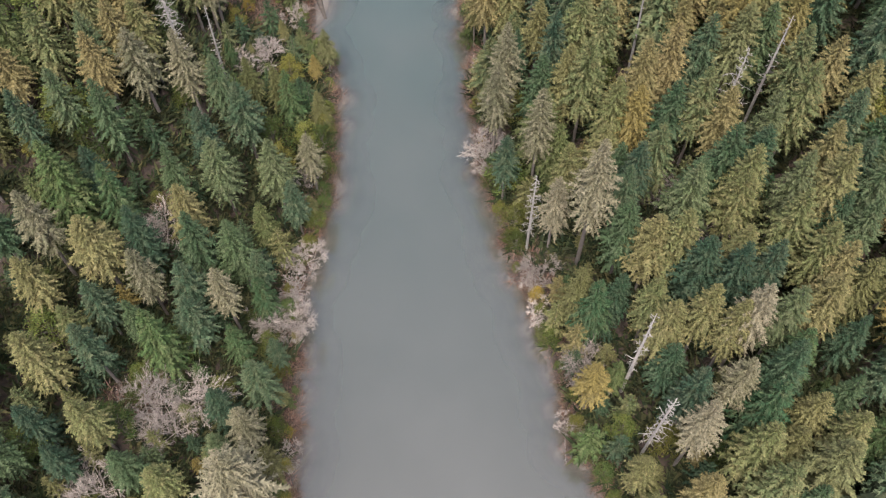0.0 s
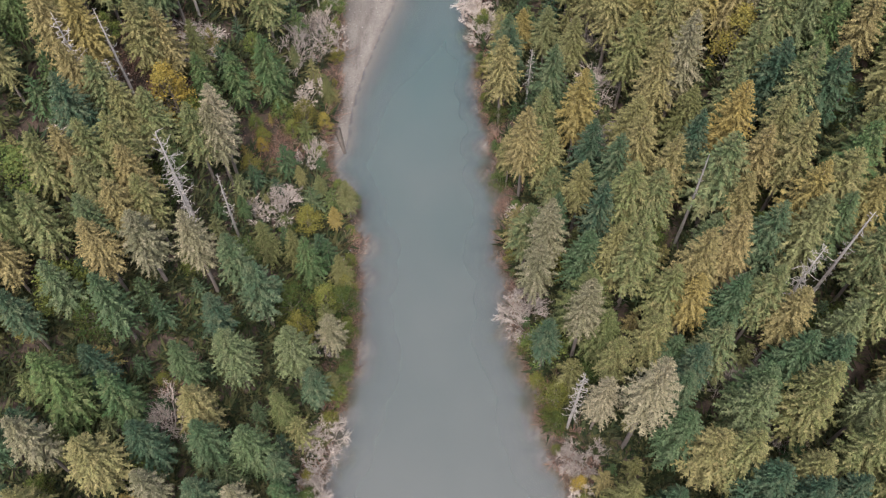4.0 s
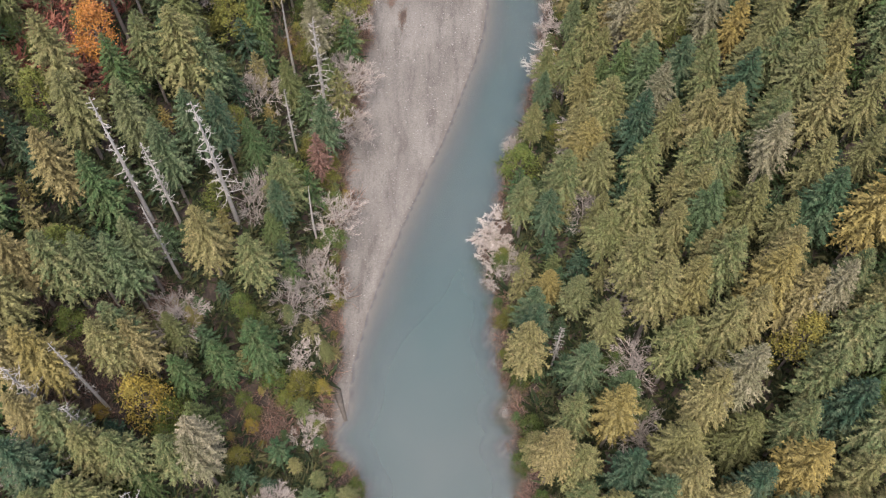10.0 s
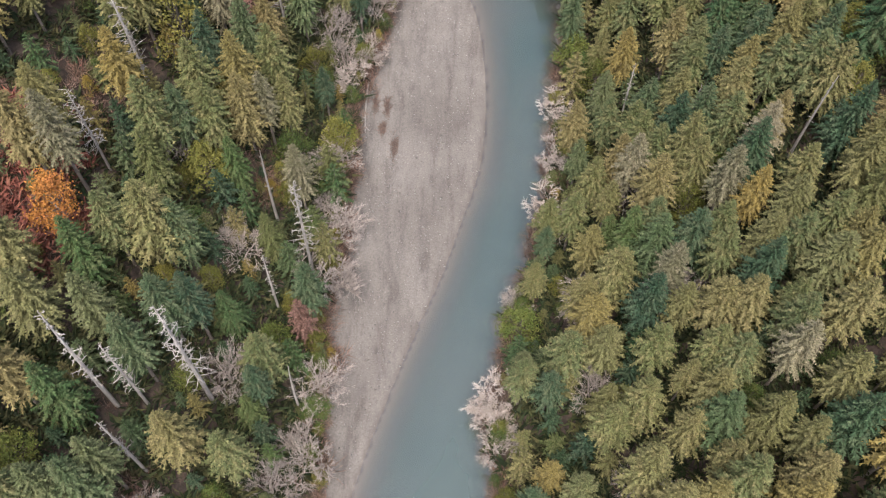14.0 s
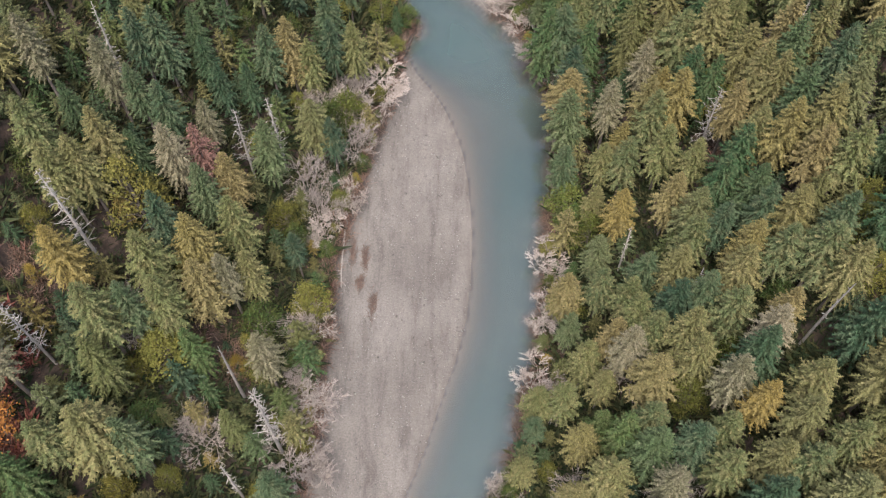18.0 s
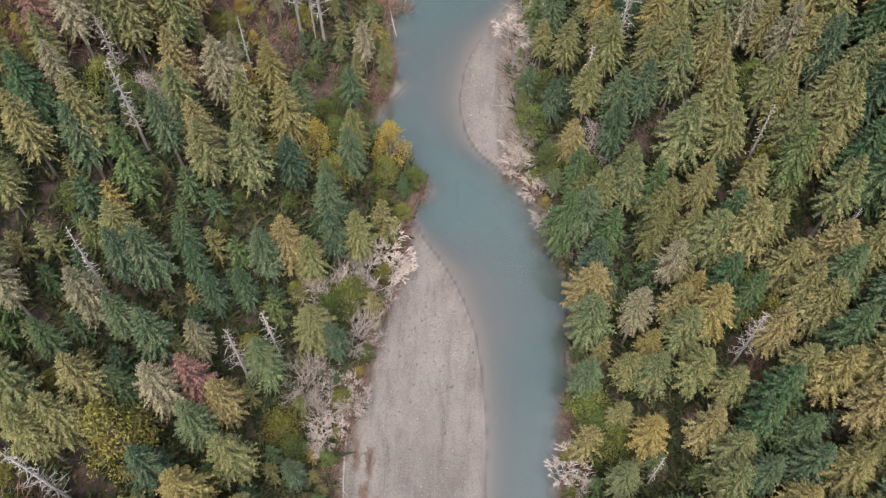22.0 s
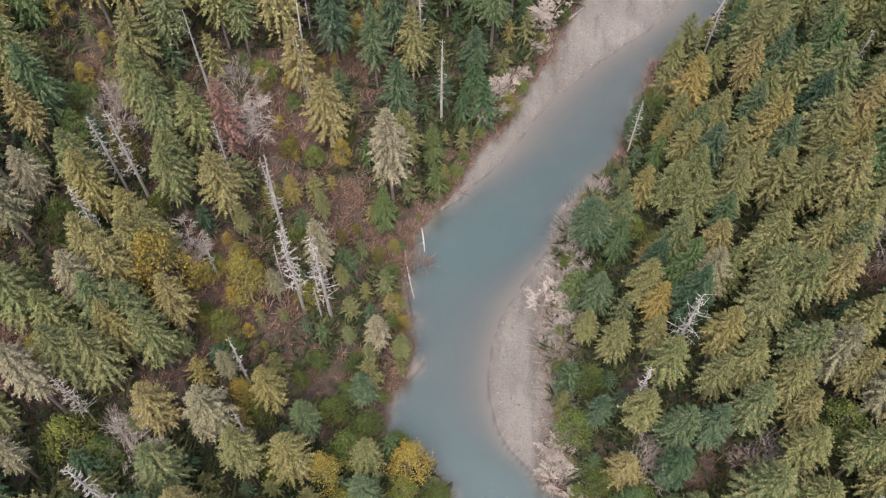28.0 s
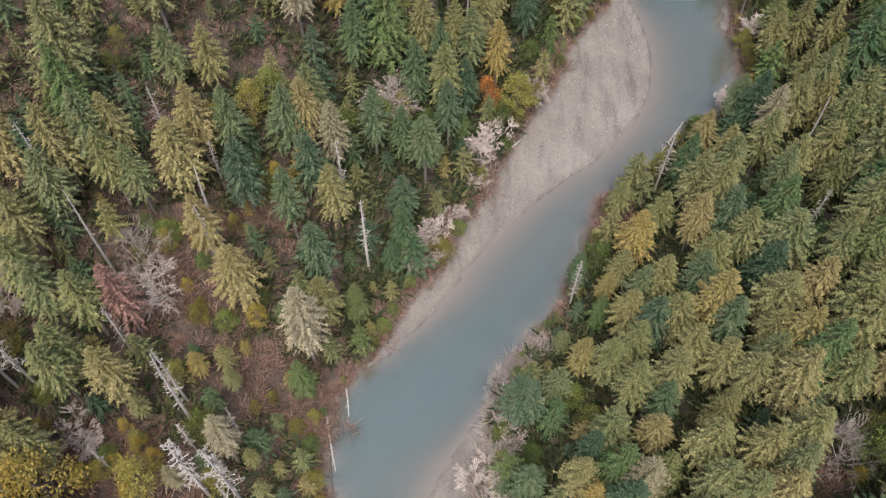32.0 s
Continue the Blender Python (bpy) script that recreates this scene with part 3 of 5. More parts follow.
POLES = [snag("bare_dead_fir", 140 + n, 20.0, 0.7, 14, "thin bare dead trunk without a top", SILVER, 0.2, 0.45) for n in range(2)]
RUSTS = [conifer("rusty_fir", 150, 22.0, 2.8, 0.2, 130, 0.2, 0.26, RUST, "dead fir with rust-brown needles")]
BARES = [bare_tree("bare_alder", 160 + n, t, w, st, "leafless alder with pale pinkish twigs by the river", TWIG) for n, (t, w, st) in enumerate(((7.5, 3.6, 6), (6.0, 3.2, 5), (15.0, 4.5, 4)))]

used = set()
PROTO_TALL = {}
for group, tall in ((FIRS, 30.0), (HEMLOCKS, 28.0), (YELLOW_HEMLOCKS, 28.0), (YOUNG_FIRS, 14.0), (CEDARS, 24.0), (SPRUCES, 29.0), (PALE_FIRS, 30.0), (SNAGS, 27.0), (POLES, 20.0), (RUSTS, 22.0)):
    for ob in group:
        PROTO_TALL[ob.name] = tall
for ob, tall in zip((*GOLD_TREES, *RED_TREES, *GREEN_TREES, *BARES), (15.0, 12.0, 10.0, 11.0, 8.0, 7.5, 6.0, 15.0)):
    PROTO_TALL[ob.name] = tall


def ground_at(x, y):
    return float(survey(x, y)[0][0])


def stand(proto, x, y, tall, girth=1.0, base=None, spin=None):
    """One tree of that sort, of that height, on the ground. The first of a sort is the built one itself."""
    k = tall / PROTO_TALL[proto.name]
    z = ground_at(x, y) if base is None else base
    m = pose(x, y, z, 0, 0, random.uniform(0, 360) if spin is None else spin)
    size = Matrix.Diagonal((k * girth, k * girth, k, 1))
    if proto.name in used:
        ob = copy_thing(proto, m)
        ob.matrix_basis = m @ size
    else:
        used.add(proto.name)
        ob = proto
        ob.matrix_basis = m @ size
    return ob


taken = []

# Trees that stand out, as (across, up the valley, height, girth), in stretches of the valley.
FIR_PLAN = []
FIR_PLAN += [(-24.4, 31, 13.5, 1), (25.4, 34, 21.1, 1), (-20.5, 38.4, 16.3, 1), (-36.5, 39.2, 17.7, 1), (34.9, 40.7, 20.4, 1), (-19.3, 43.2, 11.1, 1), (-27.7, 44.9, 15, 1.2), (34, 46.2, 19.6, 1), (-28.2, 48.3, 16.8, 1), (37.1, 54.2, 21.1, 1), (26.8, 55.3, 21.8, 1), (20.6, 57.9, 19.1, 1), (-17.9, 61.6, 14, 1), (35.5, 62, 20.8, 1), (-20.1, 64.9, 17.6, 1), (-27.9, 67.6, 16, 1), (-42.6, 68, 15.8, 1), (-23.8, 71.1, 17.8, 1.2), (30.1, 72.8, 19.5, 1), (-26.3, 73.3, 18.7, 1), (-39.7, 74.5, 16.9, 1), (13.9, 79, 20, 1), (-41.9, 85.4, 18.1, 1)]
FIR_PLAN += [(23.7, 84.3, 20.4, 1), (16, 84.5, 19.4, 1), (36.1, 96.5, 20.4, 1), (10, 99, 18.9, 1), (-39.4, 105.5, 17.8, 1), (-37, 106.2, 18.1, 1), (-35.8, 108.5, 17.8, 1), (7.5, 119.5, 13.2, 1), (-23.7, 119.5, 15.2, 1), (-34.6, 120.4, 18, 1), (-37.7, 123, 19.1, 1), (-32.4, 125.4, 17.6, 1), (-29.9, 126.4, 18.1, 1), (-19.1, 131.5, 16.3, 1), (22.6, 133.2, 15.4, 1.2), (-31.8, 134.3, 17.1, 1), (-32.5, 147.1, 17.2, 1), (25.4, 149, 15.4, 1), (37.2, 152.8, 15.4, 1), (20.7, 154.1, 14.9, 1), (27.8, 156.3, 15.4, 1), (31.5, 156.5, 15.4, 1), (-30.8, 157.6, 17.6, 1)]
FIR_PLAN += [(16.5, 158.8, 12.8, 1), (-18.5, 159.8, 12.2, 1), (-27.5, 162.8, 16.9, 1), (-31.7, 171, 16, 1.1), (-21.6, 170.7, 16.1, 1), (-34.4, 172, 15.6, 1), (40.6, 172.1, 15.4, 1), (-34.6, 177.9, 16, 1), (-32.4, 178.4, 16.7, 1), (16.7, 181.5, 11.5, 1), (-21.9, 182.2, 15.4, 1), (-14.9, 186.7, 15.3, 1), (-39.3, 189.8, 15.2, 1), (-31.7, 192.9, 16.8, 1), (39.1, 200.5, 15.4, 1), (21.6, 203.1, 15.4, 1), (18.9, 203.5, 14.9, 1), (-19.5, 205.6, 15.1, 1), (11.8, 207.5, 11.2, 1), (35.3, 218.3, 15.4, 1), (12.5, 220.9, 13.1, 1), (12.3, 229.5, 14.8, 1.5), (16.1, 231.4, 13, 1)]
FIR_PLAN += [(33.3, 235.1, 15.4, 1), (26.5, 237, 15.3, 1), (31.6, 241.7, 15.4, 1), (26, 242.2, 13.9, 1), (-35.2, 247.3, 15.3, 1.3), (-10.1, 246, 15.7, 1), (-36.7, 250.1, 15.1, 1), (35.8, 249.3, 15.4, 1), (-13, 250.6, 16.6, 1), (-17.8, 252.6, 16.2, 1), (41.9, 253.4, 15.4, 1), (-10.7, 254.9, 16.5, 1), (-18.9, 257.2, 16.5, 1), (-13.2, 259.4, 15.9, 1), (2, 260.6, 15, 1.3), (-3.9, 262.5, 15.1, 1), (4.9, 265.7, 14.8, 1), (41.6, 269.8, 11.6, 1)]
FIR_PLAN += [(13.2, 170, 15, 1.1), (14, 176.5, 17, 1.1), (15.2, 184, 16, 1.1), (14.4, 190.5, 15, 1.2), (11.8, 197.4, 8, 1.2)]
HEMLOCK_PLAN = []
HEMLOCK_PLAN += [(21.3, 23.6, 15.6, 1), (32.2, 24, 21.5, 1), (26.2, 24.5, 18.4, 1), (20.7, 27.7, 15.1, 1), (31.1, 28, 20.8, 1), (-35.9, 31.7, 16.6, 1), (-19, 38.9, 7, 1), (-41.3, 37.8, 17.5, 1), (30, 40.4, 19.7, 1), (38.5, 41.5, 20.2, 1), (23.9, 41.9, 19.7, 1), (27.6, 42.6, 19.9, 1), (-42.9, 46.1, 16, 1), (40.2, 44.9, 19.5, 1), (22.7, 45.2, 18.6, 1), (38.7, 46.6, 20, 1), (31.5, 48.7, 18.7, 1), (-37.3, 50.6, 18.9, 1.2), (36.3, 50.1, 21.4, 1), (25.7, 50.9, 20.6, 1), (40.6, 53.5, 22.1, 1), (32, 54.6, 19.5, 1), (32.6, 56.1, 21.8, 1)]
HEMLOCK_PLAN += [(41, 58.2, 18.4, 1), (-16.6, 64, 6.8, 1), (24.3, 62, 19, 1), (14.7, 62.6, 17.7, 1), (38.8, 63.7, 21.5, 1), (42.3, 67.3, 18.5, 1), (29.1, 66.2, 20.4, 1), (39.2, 69, 19.1, 1), (20.3, 68.8, 18.7, 1), (-39, 72.1, 17.5, 1), (23.1, 70.6, 21.3, 1), (-44.8, 74.2, 15.9, 1), (26, 71.4, 21.7, 1), (17.1, 72.5, 21.9, 1), (-37.3, 76.5, 17.2, 1), (-35, 78, 16.6, 1), (-44.1, 79.4, 16.2, 1), (-36.6, 80.8, 16.2, 1), (-42.1, 80.8, 16, 1), (29.6, 80.8, 19.5, 1), (-40.1, 81.7, 17.2, 1), (32.9, 80.3, 21.1, 1), (-37.5, 82.7, 18.5, 1)]
HEMLOCK_PLAN += [(21.6, 82.9, 19.2, 1), (31.9, 84, 19, 1), (18.2, 85.2, 21.4, 1), (-37.6, 87.7, 17, 1), (-35, 87.5, 18.2, 1), (-31.4, 88.5, 16.7, 1), (34.4, 87.8, 20.6, 1), (4.8, 91.8, 14, 1), (-18.9, 89.6, 6.8, 1), (-39.6, 88.9, 17.7, 1), (-42.2, 89.6, 16.7, 1), (28.2, 89.7, 18.5, 1), (9.1, 89.1, 16.9, 1.1), (6.3, 89.7, 21.1, 1), (30.6, 93.5, 19.4, 1), (-44.9, 94.7, 17.1, 1), (20.6, 92.7, 22.1, 1), (8.7, 94.1, 17.8, 1), (33, 96.6, 20.8, 1), (-37.2, 97.6, 17.8, 1), (-35.3, 98.8, 16.7, 1), (35.7, 99.1, 18.9, 1), (-36.5, 99.5, 17.7, 1)]
HEMLOCK_PLAN += [(18.7, 99.1, 19, 1.1), (22.6, 99.6, 20, 1), (25.2, 100.6, 18.6, 1), (-27.1, 101.7, 7.7, 1), (29.7, 101.3, 18.8, 1), (4.2, 101.9, 18.5, 1.2), (-45, 104.1, 16.9, 1), (-42.1, 104.6, 17.7, 1), (17, 104.4, 22.2, 1), (23.2, 106, 20.5, 1), (-23, 108.9, 6.2, 1), (15.3, 108.2, 21.1, 1), (19.6, 112.1, 15.4, 1), (-30.4, 112.2, 17.1, 1), (13.3, 114.1, 15.4, 1.2), (-43.5, 115.1, 17.9, 1), (24.2, 118.2, 15.4, 1), (22.5, 119.5, 15.4, 1), (29.4, 120.5, 15.4, 1), (33.6, 120.5, 15.4, 1), (4.7, 120.9, 15, 1), (17.7, 121.2, 15.4, 1), (26, 123.6, 15.4, 1)]
HEMLOCK_PLAN += [(-44.7, 127, 18.9, 1), (31, 129.4, 15.4, 1), (11.6, 129.6, 13.8, 1), (24.7, 130.2, 15.4, 1), (34.2, 130.8, 15.4, 1), (14.9, 131, 14.9, 1.2), (-37.7, 132.8, 16.3, 1), (6.8, 134, 11.2, 1), (-34.2, 134, 19, 1.2), (19.1, 136.4, 15.4, 1), (32.7, 137.1, 15.4, 1), (-45.6, 139.7, 17, 1), (11.4, 140.8, 14.8, 1), (23.9, 142, 15.4, 1), (27.6, 146.3, 15.4, 1), (20.7, 146.4, 15.4, 1), (-35, 145.3, 18.8, 1), (37.1, 147.4, 15.4, 1), (-29.7, 148.3, 18.2, 1), (35.5, 149.9, 15.4, 1.3), (28.7, 150.3, 15.4, 1), (32.3, 151.2, 15.4, 1), (19, 151.8, 14.3, 1)]
HEMLOCK_PLAN += [(-26.8, 151.5, 17.2, 1), (12.4, 153.4, 15, 1), (-31.2, 152, 19.3, 1), (16.6, 154.3, 13.2, 1), (-22.5, 154.7, 15.9, 1), (25.5, 156.3, 15.4, 1), (39.3, 159.6, 15.4, 1), (-39.8, 159.2, 17.8, 1), (36.7, 161, 15.4, 1), (-24.3, 160.1, 16.8, 1), (-37.9, 160.7, 17.7, 1), (24.2, 162.1, 15.4, 1), (-42.2, 163.4, 16.8, 1), (-36.6, 164.7, 17.4, 1), (16.8, 165.9, 11.2, 1), (-25.5, 166.1, 14.8, 1), (32.3, 166.2, 15.4, 1.1), (24, 168.5, 15.3, 1), (20.4, 169.8, 13.8, 1), (30.9, 170.6, 15.4, 1), (18, 170.9, 12.7, 1), (35.2, 172.2, 15.4, 1), (33.9, 174.2, 15.4, 1)]
HEMLOCK_PLAN += [(23.2, 176.6, 14.7, 1), (14.6, 181, 15, 1.3), (27.3, 183.3, 15.4, 1.4), (-17.3, 183.3, 14.4, 1), (-19.7, 184.1, 15.5, 1), (-12.2, 187, 15.9, 1), (-38.7, 191.3, 17.7, 1), (-28.7, 194, 15.1, 1), (35.2, 193.1, 15.4, 1), (29.5, 194.8, 15.4, 1), (-31.2, 198, 16, 1), (33.7, 198.5, 15.4, 1), (29.1, 199.7, 15.4, 1), (13.7, 200.7, 12.5, 1), (37.2, 201.6, 15.4, 1), (-32.6, 203.9, 15.7, 1), (-13.3, 202.5, 12.9, 1), (40.4, 204.8, 15.4, 1), (15.6, 206.1, 14, 1), (30.2, 208.9, 15.4, 1), (-40.9, 210.4, 16.1, 1), (-33.4, 210.7, 16.4, 1), (-44.4, 212.1, 15.9, 1)]
HEMLOCK_PLAN += [(-31.9, 212.4, 8.3, 1), (-37.6, 212.6, 17, 1), (-35.2, 212.9, 16.2, 1), (-32, 215, 15.7, 1), (-9.8, 216.2, 8.7, 1), (-37.3, 217.1, 15.9, 1), (33.9, 216, 15.4, 1), (31.3, 216.3, 15.4, 1), (-39.2, 218.8, 15.5, 1), (11.1, 217.4, 11.2, 1), (-15.8, 217.5, 6.3, 1), (29.2, 217.8, 15.4, 1), (-35.7, 219.6, 15.8, 1), (17.4, 220.5, 14.6, 1), (29.1, 221.7, 15.4, 1), (-16.8, 224.5, 7.9, 1), (20.9, 225.1, 15.4, 1), (-41.6, 227.7, 15.5, 1), (-33.5, 229, 16.4, 1), (-28.9, 229.5, 16.8, 1), (-33.6, 231.5, 15, 1), (29.2, 232.6, 15.4, 1), (21.6, 233.1, 14.6, 1)]
HEMLOCK_PLAN += [(-35.6, 237.2, 15.1, 1), (-31.8, 236.4, 16.7, 1), (28.7, 237.1, 15.4, 1), (-37.5, 239.1, 15.6, 1), (41.4, 237.4, 15.4, 1), (17.4, 237.8, 7.7, 1), (-18.4, 242.3, 15.3, 1.2), (28.1, 242.5, 14.7, 1), (33.1, 243.7, 15.4, 1), (40.2, 243.7, 15.4, 1.3), (-21.5, 246.2, 16.1, 1), (36.6, 245.6, 15.4, 1), (-39.1, 250.1, 16.6, 1), (-27.9, 250.1, 14.9, 1), (-30.3, 250.6, 15.1, 1), (-34.8, 250.8, 16.8, 1), (32.6, 249.3, 15.1, 1), (-31.6, 252.4, 17.7, 1), (-24, 253.1, 15.5, 1.3), (-29.7, 253.7, 15.6, 1), (29.6, 252.3, 12.2, 1), (-8.4, 252.9, 14.9, 1), (43.4, 254.9, 15.4, 1)]
HEMLOCK_PLAN += [(-22.3, 256.6, 16.5, 1), (25.6, 256.1, 9.5, 1), (-11.3, 260.3, 16.8, 1), (42.2, 260.3, 14.8, 1), (36.7, 264.7, 11.2, 1)]
YELLOW_HEMLOCK_PLAN = []
YELLOW_HEMLOCK_PLAN += [(37.1, 25.3, 21.4, 1.2), (36.2, 30.9, 18.5, 1), (16.3, 37.9, 14.8, 1.2), (-40.3, 78.7, 15.6, 1), (-15.3, 87.1, 10.3, 1), (-16.9, 85, 7, 1), (-25.2, 86.7, 3.1, 1), (27.5, 85.1, 21.8, 1), (-21.5, 91.1, 6.3, 1), (-41.8, 94.9, 18.6, 1), (12.7, 93.3, 20.4, 1), (-45.7, 100, 18, 1), (-32, 105, 7.3, 1), (20.6, 104.9, 18.6, 1), (32.2, 114.1, 15.4, 1), (-42.9, 122.6, 16.6, 1.2), (33.1, 125.9, 15.4, 1.3), (35.6, 125.9, 15.4, 1), (12.2, 126.1, 15, 1.2), (28.7, 130.3, 15.4, 1), (31.4, 133.9, 15.4, 1), (37.6, 136.1, 15.4, 1), (-38.4, 150.7, 17.3, 1)]
YELLOW_HEMLOCK_PLAN += [(23.6, 153, 15.4, 1), (33.8, 155, 15.4, 1), (-27.5, 155.6, 18.8, 1), (19.1, 162.9, 14.8, 1), (40.4, 166.6, 15.4, 1.2), (-16.8, 175.5, 14.7, 1.3), (33, 177.6, 15.4, 1), (-27.9, 191.4, 15.8, 1), (38.7, 195.7, 15.4, 1), (-25, 200.8, 16.6, 1), (-20.5, 200.8, 16.7, 1), (-39.7, 207, 16.9, 1), (-37.5, 207.6, 17, 1), (40.4, 209.1, 15.4, 1), (-36.5, 210.9, 15.3, 1), (23.5, 212.3, 15.4, 1), (27.2, 214.2, 15.4, 1.2), (-13.4, 215.6, 7.3, 1), (-34.2, 221.2, 16.1, 1), (-35.6, 222, 17.6, 1), (-40.5, 225.8, 15.6, 1), (-27.4, 228.2, 8.2, 1), (27.2, 230.1, 15.4, 1)]
YELLOW_HEMLOCK_PLAN += [(31.6, 230.2, 15.4, 1), (39.1, 232, 15.4, 1), (-19.1, 232.6, 7.9, 1), (-22.5, 233.6, 8.3, 1), (38.1, 236.7, 15.4, 1.3), (-37.8, 243.2, 15.6, 1), (22.9, 244.1, 9.5, 1), (24.4, 245.3, 12.2, 1), (-42.6, 249.3, 17.5, 1)]
PALE_FIR_PLAN = []
PALE_FIR_PLAN += [(-20.8, 25.3, 27, 1.2), (25.6, 30.2, 22.8, 1), (-21.4, 32.9, 17.3, 1), (29.7, 34.5, 20.2, 1.1), (31.5, 40.7, 22, 1), (-24.6, 47.9, 17.7, 1), (-32.7, 48.6, 17.4, 0.9), (-42.4, 51.6, 19.8, 1), (13.2, 58.4, 18.7, 1), (16.7, 56.3, 28.5, 1), (-16.2, 67.7, 14.5, 1), (11.6, 67.4, 22.5, 1), (-35, 73.7, 17.4, 1.2), (-30, 74.1, 19.9, 1), (6.9, 73.4, 20, 1), (8, 76.5, 23.4, 1), (-29.3, 88.5, 17.9, 1), (-28.9, 89.8, 20.3, 1), (23.3, 93.9, 23.5, 1), (31.7, 100.8, 20.1, 1), (28.7, 117.4, 16.6, 1), (19.7, 129.1, 16.6, 1), (26.3, 138.7, 16.6, 1)]
PALE_FIR_PLAN += [(-41.9, 139, 20.6, 1), (30.1, 142.9, 16.6, 1), (17.8, 144.2, 18.2, 1), (-20.8, 145.7, 16.7, 1), (-24.6, 153.1, 17, 1), (-30.5, 165.4, 18.2, 1), (-43.3, 172.3, 16.4, 1), (-37, 173, 16.8, 1), (18.8, 176.4, 17.1, 1), (23.3, 182, 14.5, 1), (-42.6, 197.4, 14, 1), (35.6, 203.3, 16.6, 1), (-41.7, 204.3, 18.3, 1), (32.3, 207.8, 16.6, 1), (-27.6, 210.6, 10.8, 1), (-12.4, 216.8, 12.2, 1), (22.9, 218.8, 16.6, 1.1), (-23.7, 221.2, 9.4, 1), (-18.7, 224.9, 16.7, 1), (-11.1, 237.2, 21.3, 1), (-8.1, 258.2, 17.6, 1), (43.7, 264.1, 15.2, 1)]
CEDAR_PLAN = []
CEDAR_PLAN += [(19.4, 39.7, 10.6, 1), (-30.6, 41.5, 18.3, 1), (17, 46.6, 17, 1), (-21.2, 49.8, 12.7, 1), (15.4, 48.6, 16, 1), (-36.4, 57.7, 16.9, 1), (-41.5, 57.9, 18.9, 1), (-21.5, 59.1, 13.1, 1), (-15.8, 77.1, 10, 1), (-19.3, 77.1, 14.2, 1), (-24.3, 79.1, 11.3, 1), (-21.1, 79, 11.3, 1), (-27.3, 83.9, 6.1, 1), (-34.5, 86.6, 12, 1), (-30.2, 93.3, 13.6, 1), (-32.1, 97.8, 13.1, 1), (-28.8, 100.4, 12.9, 1), (-33, 102.1, 12.3, 1), (-25.2, 102.5, 15.7, 1), (-18.7, 104.8, 7.2, 1), (-24.7, 117.5, 10.7, 1), (-27.3, 127.7, 13.1, 1), (-40.2, 129.6, 15.1, 1)]
CEDAR_PLAN += [(-24, 138.5, 12.6, 1), (-35.2, 141.7, 14.5, 1), (-27.8, 145.6, 13.8, 1), (36.5, 157.5, 11.6, 1), (17.5, 188.2, 14.8, 1), (12.7, 190.6, 14.8, 1.2), (-7.3, 198.1, 6.5, 1), (14.3, 197.6, 12.2, 1), (8.4, 210, 6.8, 1), (-12, 233.6, 10.6, 1), (21.9, 241, 9.5, 1), (-6.1, 242.8, 10, 1), (20, 247.1, 9.5, 1), (-2.1, 249.1, 8.2, 1), (-0.6, 250.8, 13.2, 1), (6.7, 267.2, 6.8, 1)]
SPRUCE_PLAN = []
SPRUCE_PLAN += [(-38.7, 28, 13.3, 1), (-41.3, 31.5, 13.7, 1), (40, 32.8, 16.5, 1), (34, 35.2, 21.3, 1), (41.3, 38.5, 16.4, 1), (41.7, 51.6, 15.9, 1), (-33.4, 53.1, 18.1, 1), (-23.9, 53.9, 17.8, 1), (-28.1, 54.1, 17.9, 1), (-34.4, 165.7, 13.3, 1), (-40.5, 169, 12.4, 1), (-27, 177.6, 12, 1), (-24.1, 178.8, 12.2, 1), (-28.6, 179.9, 12.3, 1), (-29.7, 182.4, 12.7, 1), (-0.6, 262.5, 12.7, 1)]
SNAG_PLAN = []
SNAG_PLAN += [(22.4, 32, 19.7, 1), (20.8, 39.7, 22.6, 1), (10.6, 58.9, 18.3, 1), (37, 70, 19.9, 1), (-31.7, 79.2, 16.7, 1), (-27.8, 80.6, 16.2, 1), (-38.3, 89.6, 17.4, 1), (-39.3, 94.4, 18, 1), (7.9, 103.4, 13.1, 1), (-34.4, 110.5, 18.1, 1), (-35.1, 117.7, 17.5, 1), (-37.7, 116.9, 23.9, 1), (-29.1, 119.2, 26.2, 1), (-23.5, 132.5, 15.2, 1), (-19.8, 137.9, 22.2, 1), (25.2, 150.5, 13.1, 1), (-38.1, 155, 21, 1), (19.8, 159.4, 11.3, 1), (-20.9, 173.6, 16, 1), (-37.5, 176.6, 16.9, 1), (39.9, 181.7, 9.2, 1), (32.6, 193.6, 14.9, 1), (-35.6, 194.8, 18.1, 1)]
SNAG_PLAN += [(-24.8, 203.1, 16.1, 1), (15.9, 208.6, 13.7, 1), (-26.3, 211, 14, 1), (-39.7, 221.8, 15.9, 1), (-19.2, 220.4, 9.6, 1), (-21.1, 220.7, 21.8, 1), (-29.9, 222, 9.9, 1), (-18.1, 220.6, 21.5, 1), (40.8, 222, 9, 1), (-19.5, 222.9, 10, 1), (-23.5, 223.8, 10.2, 1), (-22.9, 225.6, 9.7, 1), (-18.7, 227.9, 9.4, 1), (-39.1, 229.5, 16.7, 1), (-23.3, 228.4, 19.9, 1), (-37.5, 230, 17.8, 1), (-24, 230.6, 15.6, 1), (-29.5, 235, 12.7, 1), (-20.9, 245.3, 15.9, 1), (19.2, 244.2, 12.6, 1), (-36, 249, 16.1, 1), (44.9, 248.4, 11.6, 1), (-4.9, 248.5, 17.3, 1)]
SNAG_PLAN += [(-21, 254.7, 9.9, 1), (-7.4, 254.5, 16.4, 1), (31.1, 259.9, 14.4, 1)]
